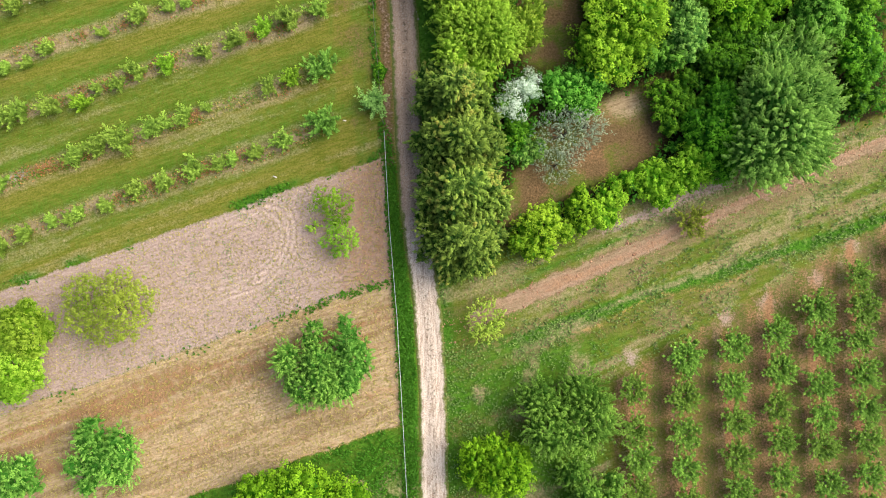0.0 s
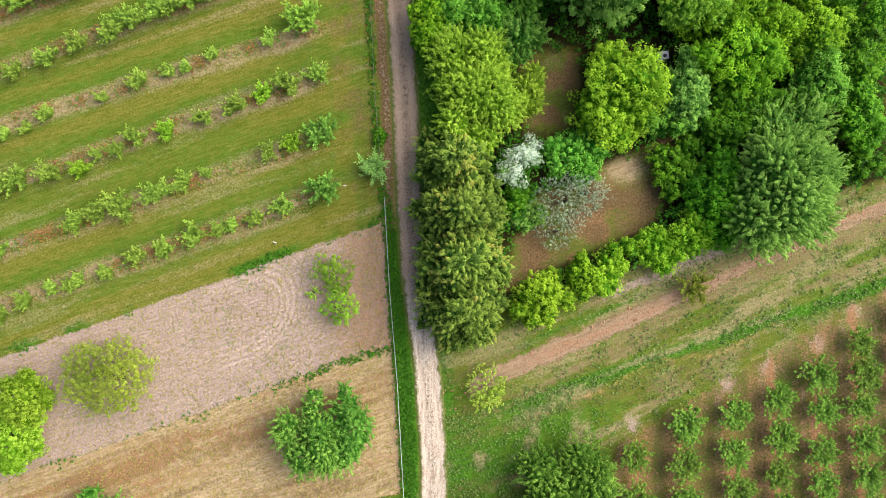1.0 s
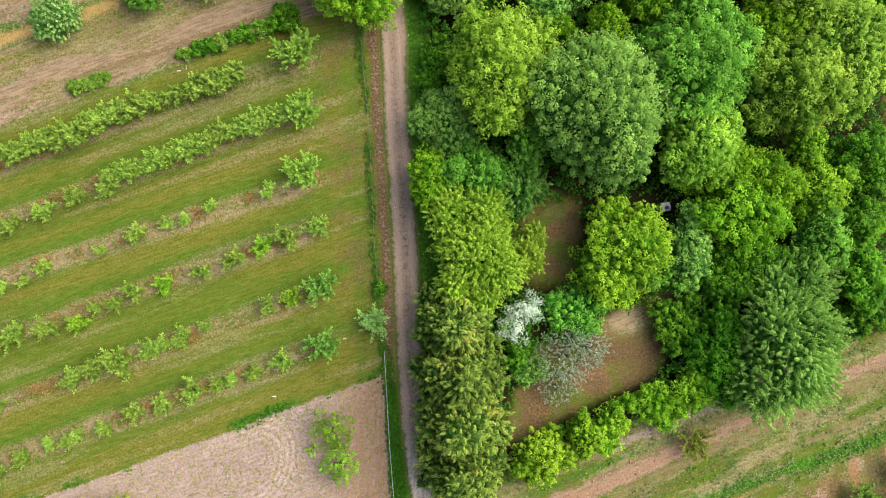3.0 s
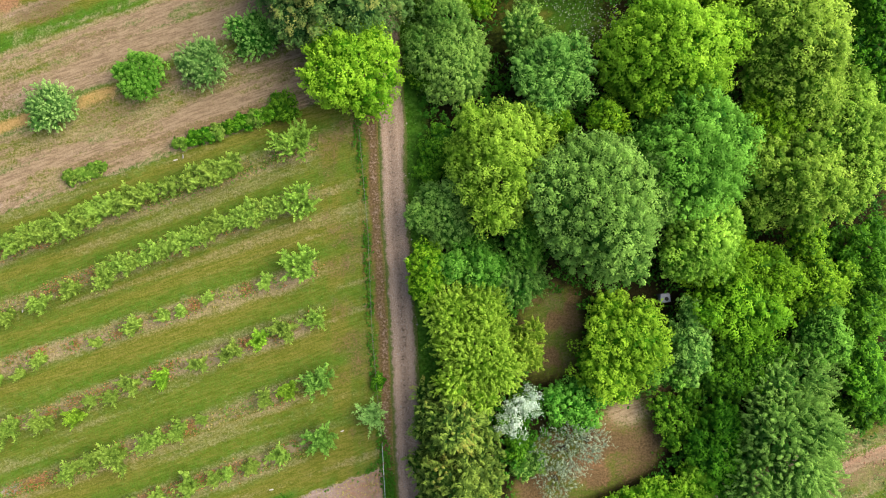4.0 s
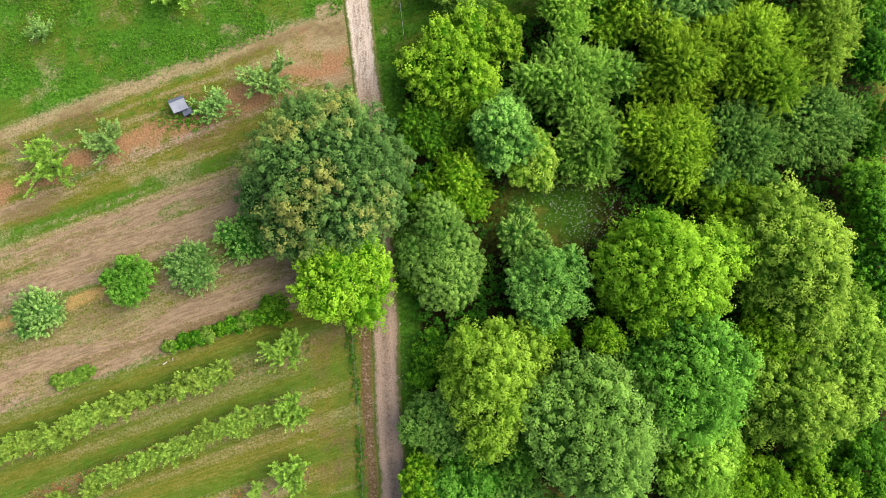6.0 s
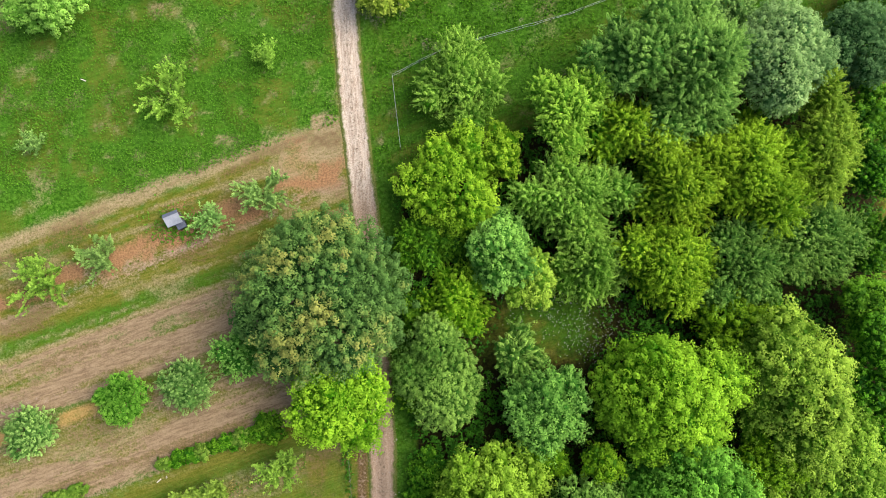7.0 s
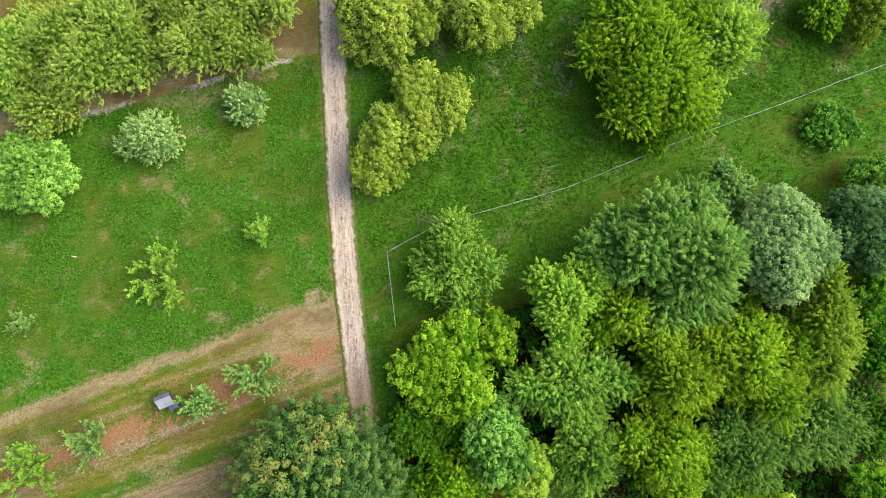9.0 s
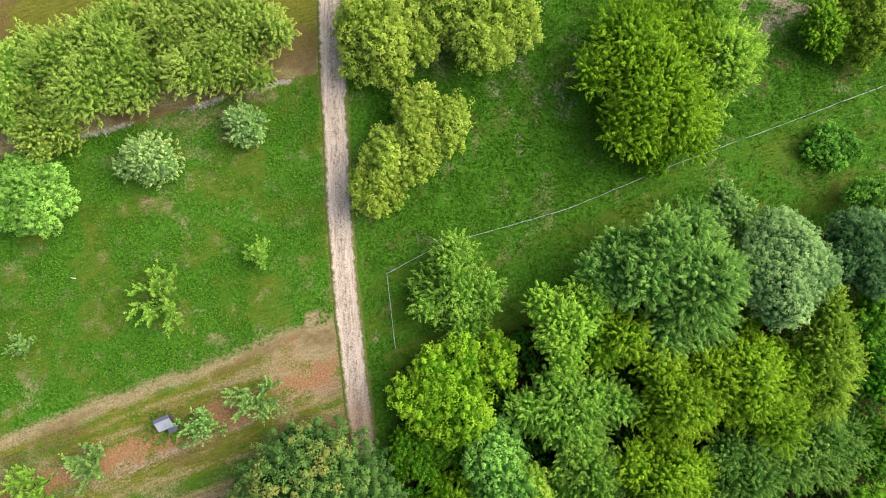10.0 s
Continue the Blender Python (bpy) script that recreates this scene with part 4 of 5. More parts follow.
def open_crown(rng, r, h, ratio, arms=9, thin=1.0):
    """Arms that radiate from a short trunk, with side twigs and leaf clumps along them."""
    lines, P, N = [], [], []
    fork = np.array([0, 0, h * 0.28])
    for k in range(arms):
        w = k * 2 * np.pi / arms + rng.normal() * 0.3
        reach = rng.uniform(0.78, 1.05) if k % 4 else rng.uniform(0.3, 0.6)
        tgt = np.array([np.cos(w) * r * reach, np.sin(w) * r * ratio * reach, h * rng.uniform(0.62, 0.9) + (1 - reach) * h * 0.25])
        s = np.linspace(0, 1, 7)[:, None]
        mid = (fork + tgt) / 2 + (rng.normal(size=3) * 0.1 * r + (0, 0, h * 0.12))
        pts = (1 - s) ** 2 * fork + 2 * s * (1 - s) * mid + s * s * tgt
        lines.append((pts, np.linspace(0.028, 0.008, 7) * max(1, r / 2) * 1.4))
        for q in (0.42, 0.6, 0.78, 0.95):
            p = pts[int(q * 6)]
            side = unit(rng.normal(size=3) * (1, 1, 0.35)) * r * rng.uniform(0.18, 0.36)
            lines.append((np.array([p, p + side * 0.5 + (0, 0, 0.05 * h), p + side + (0, 0, 0.1 * h)]), np.array([0.016, 0.011, 0.006]) * max(1, r / 2)))
            for v in np.linspace(0.3, 1, max(2, int(3 * thin))):
                P.append(p + side * v + (0, 0, 0.1 * h * v))
                N.append(unit(side + tgt * 0.3 + (0, 0, 0.6)))
        for q in np.linspace(0.3, 1, max(3, int(6 * thin))):
            P.append(pts[min(6, int(q * 6))] + rng.normal(size=3) * 0.07 * r)
            N.append(unit(tgt * (1, 1, 0.3) + (0, 0, 0.8)))
    return lines, np.array(P), unit(np.array(N))


def branchy(x, y, r, h, kind, ratio=1.0, label="", thin=1.0, group=""):
    """A young or sparse tree whose branches can be seen between the leaves."""
    SEED[0] += 1
    rng = np.random.default_rng(SEED[0])
    thin *= 1.6 if kind == "whitish" else 1.0
    lines, P, N = open_crown(rng, r * (1.08 if kind == "sparse" else 0.95), h, ratio, 12 if r > 1.6 else 9, thin * min(2.2, max(1.3, r / 1.8)))
    c = min(0.42, 0.19 * r + 0.1) * (1.1 if kind != "sparse" else 0.9)
    S = c * rng.uniform(0.6, 1.3, len(P))
    low = h < 1.8       # low bushes have smaller, looser leaves
    crown = [leaves(P, N, S * (1.4 if low else 1.0), tone_of(rng, P, 0.8), rng, 9 if low else 13, 0.21 if low else 0.25, 0.135 if low else 0.15, 0.6, True)]
    tr = max(0.04, r * 0.04)
    trunk = [(np.array([[0, 0, 0], [0, 0, h * 0.15], [0, 0, h * 0.3]]), np.array([tr * 1.3, tr, tr * 0.8]))] + lines
    return make_plant(x, y, kind, "fruit_tree" if h > 1.8 else "bush", crown, trunk, label, "tree" if h > 1.8 else "bush", BARK, group, 5)



def rounded(x, y, r, h, kind, ratio, label, group):
    """A pruned round fruit tree: even arms from a short trunk, leafy to the tips."""
    SEED[0] += 1
    rng = np.random.default_rng(SEED[0])
    lines, P, N = [], [], []
    for k in range(16):
        w = k * 2 * np.pi / 16 + rng.normal() * 0.12
        reach = rng.uniform(0.8, 1.0) if k % 2 else rng.uniform(0.45, 0.7)
        tgt = np.array([np.cos(w) * r * reach, np.sin(w) * r * reach, h * (1.05 - 0.35 * reach)])
        s = np.linspace(0, 1, 6)[:, None]
        fork = np.array([0, 0, h * 0.3])
        pts = fork + (tgt - fork) * s + np.array([0, 0, 0.12 * h]) * np.sin(s * np.pi) + rng.normal(size=(6, 3)) * 0.03 * r
        lines.append((pts, np.linspace(0.035, 0.012, 6)))
        for q in np.linspace(0.4, 1, 7):
            p = fork + (tgt - fork) * q + (0, 0, 0.12 * h * np.sin(q * np.pi))
            for _ in range(2):
                P.append(p + rng.normal(size=3) * (0.12 * r, 0.12 * r, 0.08))
                N.append(tgt / r * (1, 1, 0) * 0.8 + (0, 0, 0.6) + rng.normal(size=3) * 0.3)
    P, N = np.array(P), unit(np.array(N))
    S = 0.26 * rng.uniform(0.6, 1.3, len(P))
    crown = [leaves(P, N, S, tone_of(rng, P, 0.8), rng, 12, 0.27, 0.15, 0.6, True)]
    trunk = [(np.array([[0, 0, 0], [0, 0, h * 0.15], [0, 0, h * 0.3]]), np.array([0.1, 0.08, 0.06]))] + lines
    return make_plant(x, y, kind, "fruit_tree", crown, trunk, label, "tree", BARK_PALE, group, 4)


# hedgerow and trees between the track and the clearing
spray(4.6, 28.4, 5.9, 8.0, "yellow", 1.04, label="yellow-green broadleaf tree beside the farm track")
spray(10.2, 28.3, 2.5, 5.6, "yellow", 1.09)
cone(2.3, 20.2, 5.2, 10.8, "conifer", 0.95, label="dark olive conifer with brown-tipped sprays beside the track")
cone(2.9, 14.6, 5.7, 11.4, "conifer", 0.82)
cone(2.9, 9.2, 5.9, 11.5, "conifer", 0.80)
cone(3.0, 3.8, 5.6, 10.2, "conifer", 0.85)
shrub(16.7, 22.0, 4.6, 3.4, "vivid", 0.83)
shrub(9.8, 16.5, 1.9, 2.2, "hedge", 0.92, label="low green shrub beside the conifers")
shrub(10.9, 14.8, 2.0, 1.6, "feather", 1.25, label="low green shrub beside the conifers")
shrub(12.3, 5.5, 3.8, 4.4, "freshlime", 0.92, label="bright green shrub in a row along the clearing")
shrub(16.8, 7.3, 1.9, 4.0, "lime", 1.54)
shrub(20.0, 8.1, 2.2, 3.8, "freshlime", 1.39)
shrub(25.4, 10.7, 3.5, 3.6, "freshlime", 0.82)
shrub(29.9, 11.8, 3.2, 3.6, "freshlime", 0.88)
shrub(28.7, 19.7, 3.7, 3.2, "hedge", 1.12)
dome(32.5, 16.5, 3.4, 5.2, "deep", 1.61)
plume(39.3, 18.2, 6.9, 9.2, "feather", 1.36, label="large grey-green feathery tree at the wood's corner")
dome(21.5, 28.1, 4.9, 6.8, "freshlime", 1.07)
shrub(26.2, 25.9, 2.9, 4.6, "vivid", 0.83)
dome(28.9, 28.8, 2.0, 5.6, "bluegreen", 2.21)
dome(33.7, 24.9, 2.9, 4.8, "deep", 1.17)
dome(49.5, 25.0, 2.4, 4.8, "hedge", 0.96)
shrub(49.7, 20.8, 3.0, 3.6, "deep", 0.64)

# wood beside the track
fine(2.2, 62.0, 4.6, 5.6, "feather", 1.30, label="grey-green tree with fine leaves beside the farm track")
spray(-0.2, 59.6, 2.0, 3.2, "hedge", 0.97)
plume(10.8, 65.1, 2.7, 5.0, "feather", 1.32, label="young grey-green tree with star-like branches in the glade")
dome(13.6, 59.5, 4.1, 8.0, "bluegreen", 1.25)
dome(25.8, 61.0, 7.9, 12.2, "freshlime", 0.89, label="tall lime-green broadleaf tree with a lumpy crown")
dome(28.2, 48.6, 7.3, 12.2, "vivid", 1.04, label="tall vivid green broadleaf tree with a dense lumpy crown")
dome(18.3, 44.1, 7.2, 13.4, "bluegreen", 1.26, label="tall blue-green broadleaf tree with a dense crown")
fine(30.1, 40.2, 4.3, 8.6, "oliveyellow", 1.06)
dome(7.9, 48.9, 5.4, 10.6, "yellow", 1.35, label="tall yellow-green broadleaf tree with a lumpy crown")
dome(10.5, 40.3, 2.2, 6.6, "vivid", 1.22)
shrub(0.2, 51.0, 3.0, 2.6, "hedge", 1.09)
fine(1.0, 44.0, 3.9, 5.0, "bluegreen", 0.87)
dome(-0.4, 37.0, 2.5, 5.6, "lime", 1.42)
dome(4.7, 37.6, 3.4, 6.2, "vivid", 0.93)
plume(9.8, 36.1, 2.9, 4.6, "feather", 1.15)
dome(40.6, 61.7, 4.8, 11.4, "oliveyellow", 1.68)
dome(37.0, 62.1, 2.7, 8.2, "oliveyellow", 2.58)
dome(40.6, 47.1, 5.3, 10.4, "oliveyellow", 1.06)
dome(46.8, 52.0, 3.6, 9.4, "oliveyellow", 2.19)
dome(50.2, 62.4, 3.0, 8.0, "deep", 2.31)
shrub(46.1, 39.5, 2.4, 3.2, "deep", 1.14)
dome(50.1, 38.5, 2.8, 5.4, "hedge", 1.58)
dome(34.7, 37.5, 6.1, 6.4, "olive", 0.54)
dome(35.3, 32.5, 5.3, 7.4, "lime", 0.74)
dome(43.8, 35.4, 3.2, 6.8, "lime", 1.12)
dome(44.2, 29.5, 2.7, 6.6, "vivid", 1.38)
dome(48.9, 31.5, 2.6, 6.0, "hedge", 1.15)
dome(49.2, 25.7, 2.2, 5.8, "hedge", 1.63)
dome(37.0, 26.6, 4.0, 4.8, "deep", 0.68)
dome(50.6, 34.3, 2.4, 4.8, "deep", 1.14)
dome(37.2, 52.9, 3.3, 8.4, "olive", 1.22)
dome(46.3, 46.6, 2.7, 7.6, "oliveyellow", 1.24)
dome(42.5, 41.2, 1.9, 5.6, "olive", 1.26)
dome(13.5, 53.5, 2.2, 6.4, "olive", 0.78)
dome(19.3, 54.0, 2.0, 8.0, "olive", 0.84)
# north of the glade
ragged(3.3, 95.9, 4.5, 6.2, "springpale", 1.08, label="grey-green tree with pale bare branches near the fence")
dome(3.3, 85.0, 5.4, 7.2, "freshlime", 1.00, label="bright lime-green broadleaf tree beside the track")
dome(8.9, 88.2, 1.9, 5.6, "freshlime", 1.43)
spray(0.5, 77.7, 3.3, 4.2, "hedge", 0.99)
spray(4.3, 77.9, 2.3, 3.6, "deep", 0.93)
dome(8.6, 77.2, 3.6, 7.6, "bluegreen", 1.11)
dome(12.0, 73.7, 3.1, 6.6, "oliveyellow", 0.98)
plume(16.5, 82.8, 6.2, 7.2, "springpale", 0.82)
plume(18.7, 75.5, 3.9, 6.8, "springpale", 1.13)
spray(15.9, 92.6, 4.0, 8.4, "oliveyellow", 1.20)
plume(22.9, 90.6, 3.6, 7.2, "spring", 0.93)
plume(21.8, 98.6, 3.4, 8.8, "pine", 1.11)
plume(29.8, 96.7, 6.3, 12.0, "pine", 1.16, label="tall blue-green feathery pine above the wood's edge")
spray(35.4, 104.8, 2.8, 6.0, "greyish", 1.14)
fine(39.9, 98.6, 4.7, 10.2, "grey", 1.42, label="round silvery grey-green tree with fine dense leaves")
plume(44.3, 88.5, 3.4, 9.0, "yellow", 1.91)
plume(28.8, 84.7, 5.6, 9.2, "spring", 0.94)
plume(37.0, 86.1, 5.3, 9.4, "spring", 1.21)
spray(27.7, 75.5, 4.7, 8.0, "spring", 1.27)
spray(36.5, 74.8, 5.3, 6.4, "bluegreen", 0.84)
spray(44.6, 78.1, 5.8, 6.2, "feather", 0.96)
fine(50.0, 100.5, 4.0, 8.2, "dusky", 1.26, label="dark bluish-green tree at the wood's corner")
dome(51.7, 92.6, 3.0, 6.2, "hedge", 1.13)
dome(52.6, 107.1, 3.0, 5.0, "vivid", 0.59)
spray(52.1, 86.2, 2.7, 5.4, "deep", 1.24)
dome(51.0, 70.4, 2.9, 6.2, "hedge", 1.35)
dome(36.1, 68.5, 4.6, 6.0, "olive", 0.70)
spray(4.3, 71.5, 3.7, 5.0, "spring", 0.95)
spray(52.4, 77.4, 2.6, 4.4, "deep", 1.44)
shrub(-0.7, 70.4, 2.1, 3.0, "hedge", 1.47)

# trees on the other side of the track
billow(-11.1, 71.9, 8.5, 11.2, "chestnut", 1.01, label="huge round dark green tree with rusty flower clusters")
dome(-9.6, 60.2, 5.4, 8.4, "freshlime", 0.92, label="bright lime-green tree under the huge round tree")
bushy(-20.9, 65.2, 2.9, 3.2, "bluegreen", 1.09, label="small round grey-green fruit tree in the fallow strip")
bushy(-27.2, 61.7, 3.2, 3.2, "greyish", label="small round grey-green fruit tree in the fallow strip")
fine(-34.4, 60.3, 2.7, 3.2, "vivid", label="small dense round bright green tree in the fallow strip")
bushy(-44.9, 56.6, 3.0, 3.0, "greyish", label="small round grey-green fruit tree in the fallow strip")
branchy(-43.5, 73.5, 3.8, 3.6, "springy")
branchy(-37.2, 76.3, 2.9, 2.6, "greyish")
branchy(-25.0, 80.6, 2.7, 2.2, "greyish", 0.8, label="thin straggly bush beside the grey hut", thin=0.6)
branchy(-18.5, 83.7, 3.5, 3.4, "greyish", 0.81)
for k in range(8):          # a low, unbroken line of scrub along the field's edge
    shrub(-29.9 + 1.45 * k, 52.4 + 0.5 * k, 0.95 + 0.05 * k, 0.9 + 0.09 * k, "hedge" if k % 3 else "rowbush", 0.85, "low green scrub in an unbroken line along the field edge")
shrub(-18.2, 56.6, 2.3, 2.2, "hedge", 0.75)
for k in range(3):
    shrub(-42.9 + 1.5 * k, 48.4 + 0.5 * k, 1.2, 0.9, "rowbush", 0.7, "low soft green scrub on the fallow strip")
branchy(-16.1, 52.2, 3.0, 3.2, "springy", 0.74)
branchy(-15.5, 45.3, 2.6, 3.0, "springy", 0.80)
branchy(-15.4, 38.0, 2.6, 2.8, "springy", 0.85)
branchy(-13.3, 24.4, 2.2, 2.4, "fieldtree", 0.89, "young green fruit tree at the end of a dry grass row")
branchy(-13.1, 17.8, 2.2, 2.4, "fieldtree", 0.83, "young green fruit tree at the end of a dry grass row")

# meadow and far orchard
dome(-44.0, 106.9, 4.2, 5.0, "pale", 1.09, label="round pale green tree on the meadow")
bushy(-31.2, 111.3, 3.6, 3.4, "whitish", 0.90)
bushy(-20.2, 115.1, 2.5, 3.0, "whitish", 0.95)
branchy(-29.3, 94.9, 3.4, 3.4, "springy", 1.38, label="sparse young tree with star-like branches on the meadow")
branchy(-18.5, 100.2, 1.7, 1.6, "springy")
branchy(-45.6, 89.7, 1.6, 1.4, "greyish")
dome(-0.1, 114.7, 2.8, 6.0, "yellowpale", 1.68, label="yellow-green broadleaf tree beside the pale track")
dome(3.5, 115.2, 2.3, 5.2, "yellowpale", 1.40)
dome(-3.0, 111.1, 3.2, 5.6, "yellowpale", 1.25)
dome(-4.8, 107.5, 2.8, 5.0, "yellowpale", 1.08)
dome(-3.7, 125.7, 5.3, 7.4, "yellowpale", 1.16)
dome(8.3, 127.0, 6.2, 7.2, "yellowpale", 0.91)
ragged(26.2, 119.6, 6.8, 8.4, "olivelight", 1.34, label="large olive-green spreading tree on the meadow")
ragged(33.8, 122.8, 4.6, 8.0, "oliveyellow", 1.66)
spray(27.4, 112.3, 2.5, 4.6, "olive", 1.20)
spray(47.6, 126.8, 2.5, 4.6, "freshlime", 1.24)
dome(52.3, 127.0, 3.3, 5.6, "yellow", 1.46)
ragged(-35.5, 122.6, 6.5, 6.2, "farorchard", 0.98, label="spreading orchard tree in fresh green leaf")
ragged(-21.3, 124.9, 6.9, 6.2, "farorchard", 0.84)
spray(-46.8, 120.1, 2.9, 5.2, "farorchard", 2.17)
spray(-42.4, 115.3, 3.7, 4.8, "farorchard", 1.07)
spray(-28.9, 126.6, 3.5, 5.6, "farorchard", 1.09)
shrub(49.1, 112.6, 3.8, 2.2, "vivid", 0.90)
shrub(22.1, 91.1, 3.8, 5.0, "deep", 0.83)

# trees round the ploughed and mown fields
gappy(-36.5, -4.0, 4.2, 4.6, "sparse", 0.91, label="sparse yellowish young tree on the ploughed field")
fine(-46.2, -6.2, 3.0, 5.4, "yellow", 1.09, label="yellow-green tree on the ploughed field")
fine(-47.8, -10.4, 3.3, 5.0, "yellow", 0.97, label="yellow-green tree on the ploughed field")
gappy(-12.0, 7.9, 1.8, 3.0, "fieldlime", 1.26, label="small bright green tree at the end of the ploughed field")
gappy(-11.0, 4.1, 2.2, 2.8, "fieldlime", 0.80, label="small bright green tree at the end of the ploughed field")
airy(-14.2, 5.7, 0.9, 1.4, "fieldlime", 0.71, label="small bright green tree at the end of the ploughed field")
ragged(-13.8, -10.5, 3.4, 4.6, "fieldtree", 1.28, label="bushy mid-green tree on the mown straw field")
ragged(-10.0, -9.8, 2.8, 4.2, "fieldtree", 1.61, label="bushy mid-green tree on the mown straw field")
ragged(-37.4, -20.2, 3.3, 3.8, "fieldtree", 1.19, label="small mid-green tree on the mown straw field")
ragged(-47.7, -22.7, 2.5, 3.2, "fieldtree", 0.89)
dome(-14.7, -25.8, 6.5, 5.6, "lime", 0.59)
branchy(-7.2, 20.5, 1.7, 1.7, "greyish", 1.15, label="small grey-green bush beside the fence")
shrub(-6.6, 23.9, 0.75, 1.2, "hedge", 1.6)
airy(6.0, -5.4, 2.2, 2.8, "yellowpale", 1.15, label="small light green tree at the end of the soil strip")
ragged(15.0, -16.4, 5.0, 4.8, "orchard", 1.0, "broad green fruit tree beside the planted orchard")
ragged(17.6, -25.4, 3.7, 4.2, "orchard", 0.86, "broad green fruit tree beside the planted orchard")
dome(6.9, -21.9, 3.5, 4.6, "olive", 1.1, "olive-yellow rounded tree beside the track")
branchy(30.4, 6.2, 2.0, 1.9, "sparse", 0.80, label="dry straggly bush on the soil strip", thin=0.6)


# planted orchard: columns of small fruit trees, five grown forms
ORCHARD = [rounded(0, 0, 1.95, 1.95, "orchard", 1.0, "small round fruit tree in a planted orchard column", "orchard trees") for _ in range(5)]
spare = list(ORCHARD)
turn = random.Random(4)
for cx, ys in ((23.3, (-13.3, -17.9, -21.4, -24.9, -28.6)), (29.0, (-9.6, -14.2, -18.5, -22.4, -26.3)), (34.8, (-8.5, -12.9, -17.0, -21.1, -24.9)),
               (40.1, (-6.9, -11.1, -15.4, -19.2, -23.4, -27.4)), (45.1, (-4.0, -8.1, -12.8, -16.7, -20.0, -24.4)),
               (50.2, (-0.2, -4.0, -7.6, -11.8, -15.7, -19.3, -23.2, -27.0)), (55.6, (2.6, -1.6, -6.0, -10.4, -14.6))):
    for yy in ys:
        m = pose(cx + turn.uniform(-0.25, 0.25) + 0.02 * (-15 - yy), yy, -0.03, 0, 0, turn.uniform(0, 360)) @ Matrix.Scale(turn.uniform(0.94, 1.12), 4)
        if spare:
            first = spare.pop()
            first.matrix_basis = m
        else:
            copy_thing(turn.choice(ORCHARD), m)

# small bushes along the rows of the mown orchard
def bush_row(points, r, h, kind, label, group):
    """Bushes in a row, grown in three forms and repeated at their sizes."""
    forms = []
    for k, (bx, by, size) in enumerate(points):
        if k < 3:
            forms.append(branchy(bx, by, r * size, h * size, kind, 0.85, label, 1.0, group))
        else:
            copy_thing(turn.choice(forms), pose(bx, by, -0.03, 0, 0, turn.uniform(0, 360)) @ Matrix.Scale(size, 4))


def closed_row(points):
    """Younger bushes fill the wider gaps of a closed row."""
    points = sorted(points + [((a[0] + b[0]) / 2, (a[1] + b[1]) / 2) for a, b in zip(points, points[1:]) if b[0] - a[0] < 5])
    return [(bx, by, turn.uniform(0.8, 1.2)) for bx, by in points]


bush_row(closed_row([(-49.4, 40.1), (-47.8, 40.9), (-46.2, 41.6), (-44.3, 41.9), (-42.5, 42.4), (-40.7, 43.3), (-38.9, 44.3), (-37.0, 45.0), (-35.0, 45.6), (-33.2, 46.4),
                     (-28.4, 47.8), (-26.6, 48.4), (-25.2, 48.9), (-23.7, 49.5)]), 1.4, 1.8, "rowbush", "leafy bush in a dense row on mown grass", "bushes of the top row")
bush_row([(-49.5, 31.8, 1.0), (-45.5, 33.4, 1.15), (-42.0, 35.0, 1.1), (-38.3, 36.4, 1.2)]
         + closed_row([(-36.9, 37.8), (-35.5, 38.2), (-32.6, 39.2), (-31.0, 39.9), (-28.3, 40.9), (-26.5, 41.8), (-24.7, 42.9), (-23.3, 43.2), (-22.0, 43.6), (-20.6, 44.0), (-19.3, 44.3), (-18.2, 44.8)]),
         1.3, 1.6, "rowbush", "leafy bush in a row on mown grass", "bushes of the second row")
bush_row([(-50.8, 24.5, 0.7), (-48.2, 25.1, 0.6), (-45.7, 26.8, 0.9), (-39.4, 28.8, 1.0), (-34.9, 30.8, 1.15), (-31.6, 32.0, 1.0), (-29.6, 32.5, 0.9), (-26.4, 34.0, 0.8), (-19.8, 35.9, 1.0)],
         1.3, 1.2, "rowbush", "small thin bush in a dry grass row", "bushes of the third row")
bush_row([(-51.2, 18.1, 1.0), (-49.8, 18.5, 1.1), (-48.5, 19.1, 1.1), (-45.1, 19.7, 1.15), (-39.8, 22.1, 0.7), (-37.5, 22.5, 0.8), (-35.1, 24.1, 1.0), (-27.3, 26.4, 0.9),
          (-23.6, 27.8, 1.1), (-17.3, 30.4, 1.2), (-13.9, 31.5, 1.0)], 1.35, 1.4, "rowbush", "young green bush in a dry grass row", "bushes of the fourth row")
bush_row([(-41.4, 20.3, 1.05), (-31.4, 24.8, 1.15), (-20.2, 29.1, 1.15), (-17.0, 23.4, 1.0)], 1.2, 1.3, "fieldlime", "bright yellow-green bush in a dry grass row", "bright bushes")
bush_row([(-50.8, 10.7, 1.0), (-42.0, 14.0, 1.1), (-39.5, 15.2, 1.2), (-36.7, 15.9, 1.2), (-33.2, 17.3, 0.9), (-32.0, 17.7, 1.0), (-29.6, 18.7, 1.0), (-27.0, 19.9, 0.6), (-19.7, 22.3, 0.85)],
         1.35, 1.2, "rowbush", "young green bush in a dry grass row", "bushes of the fifth row")
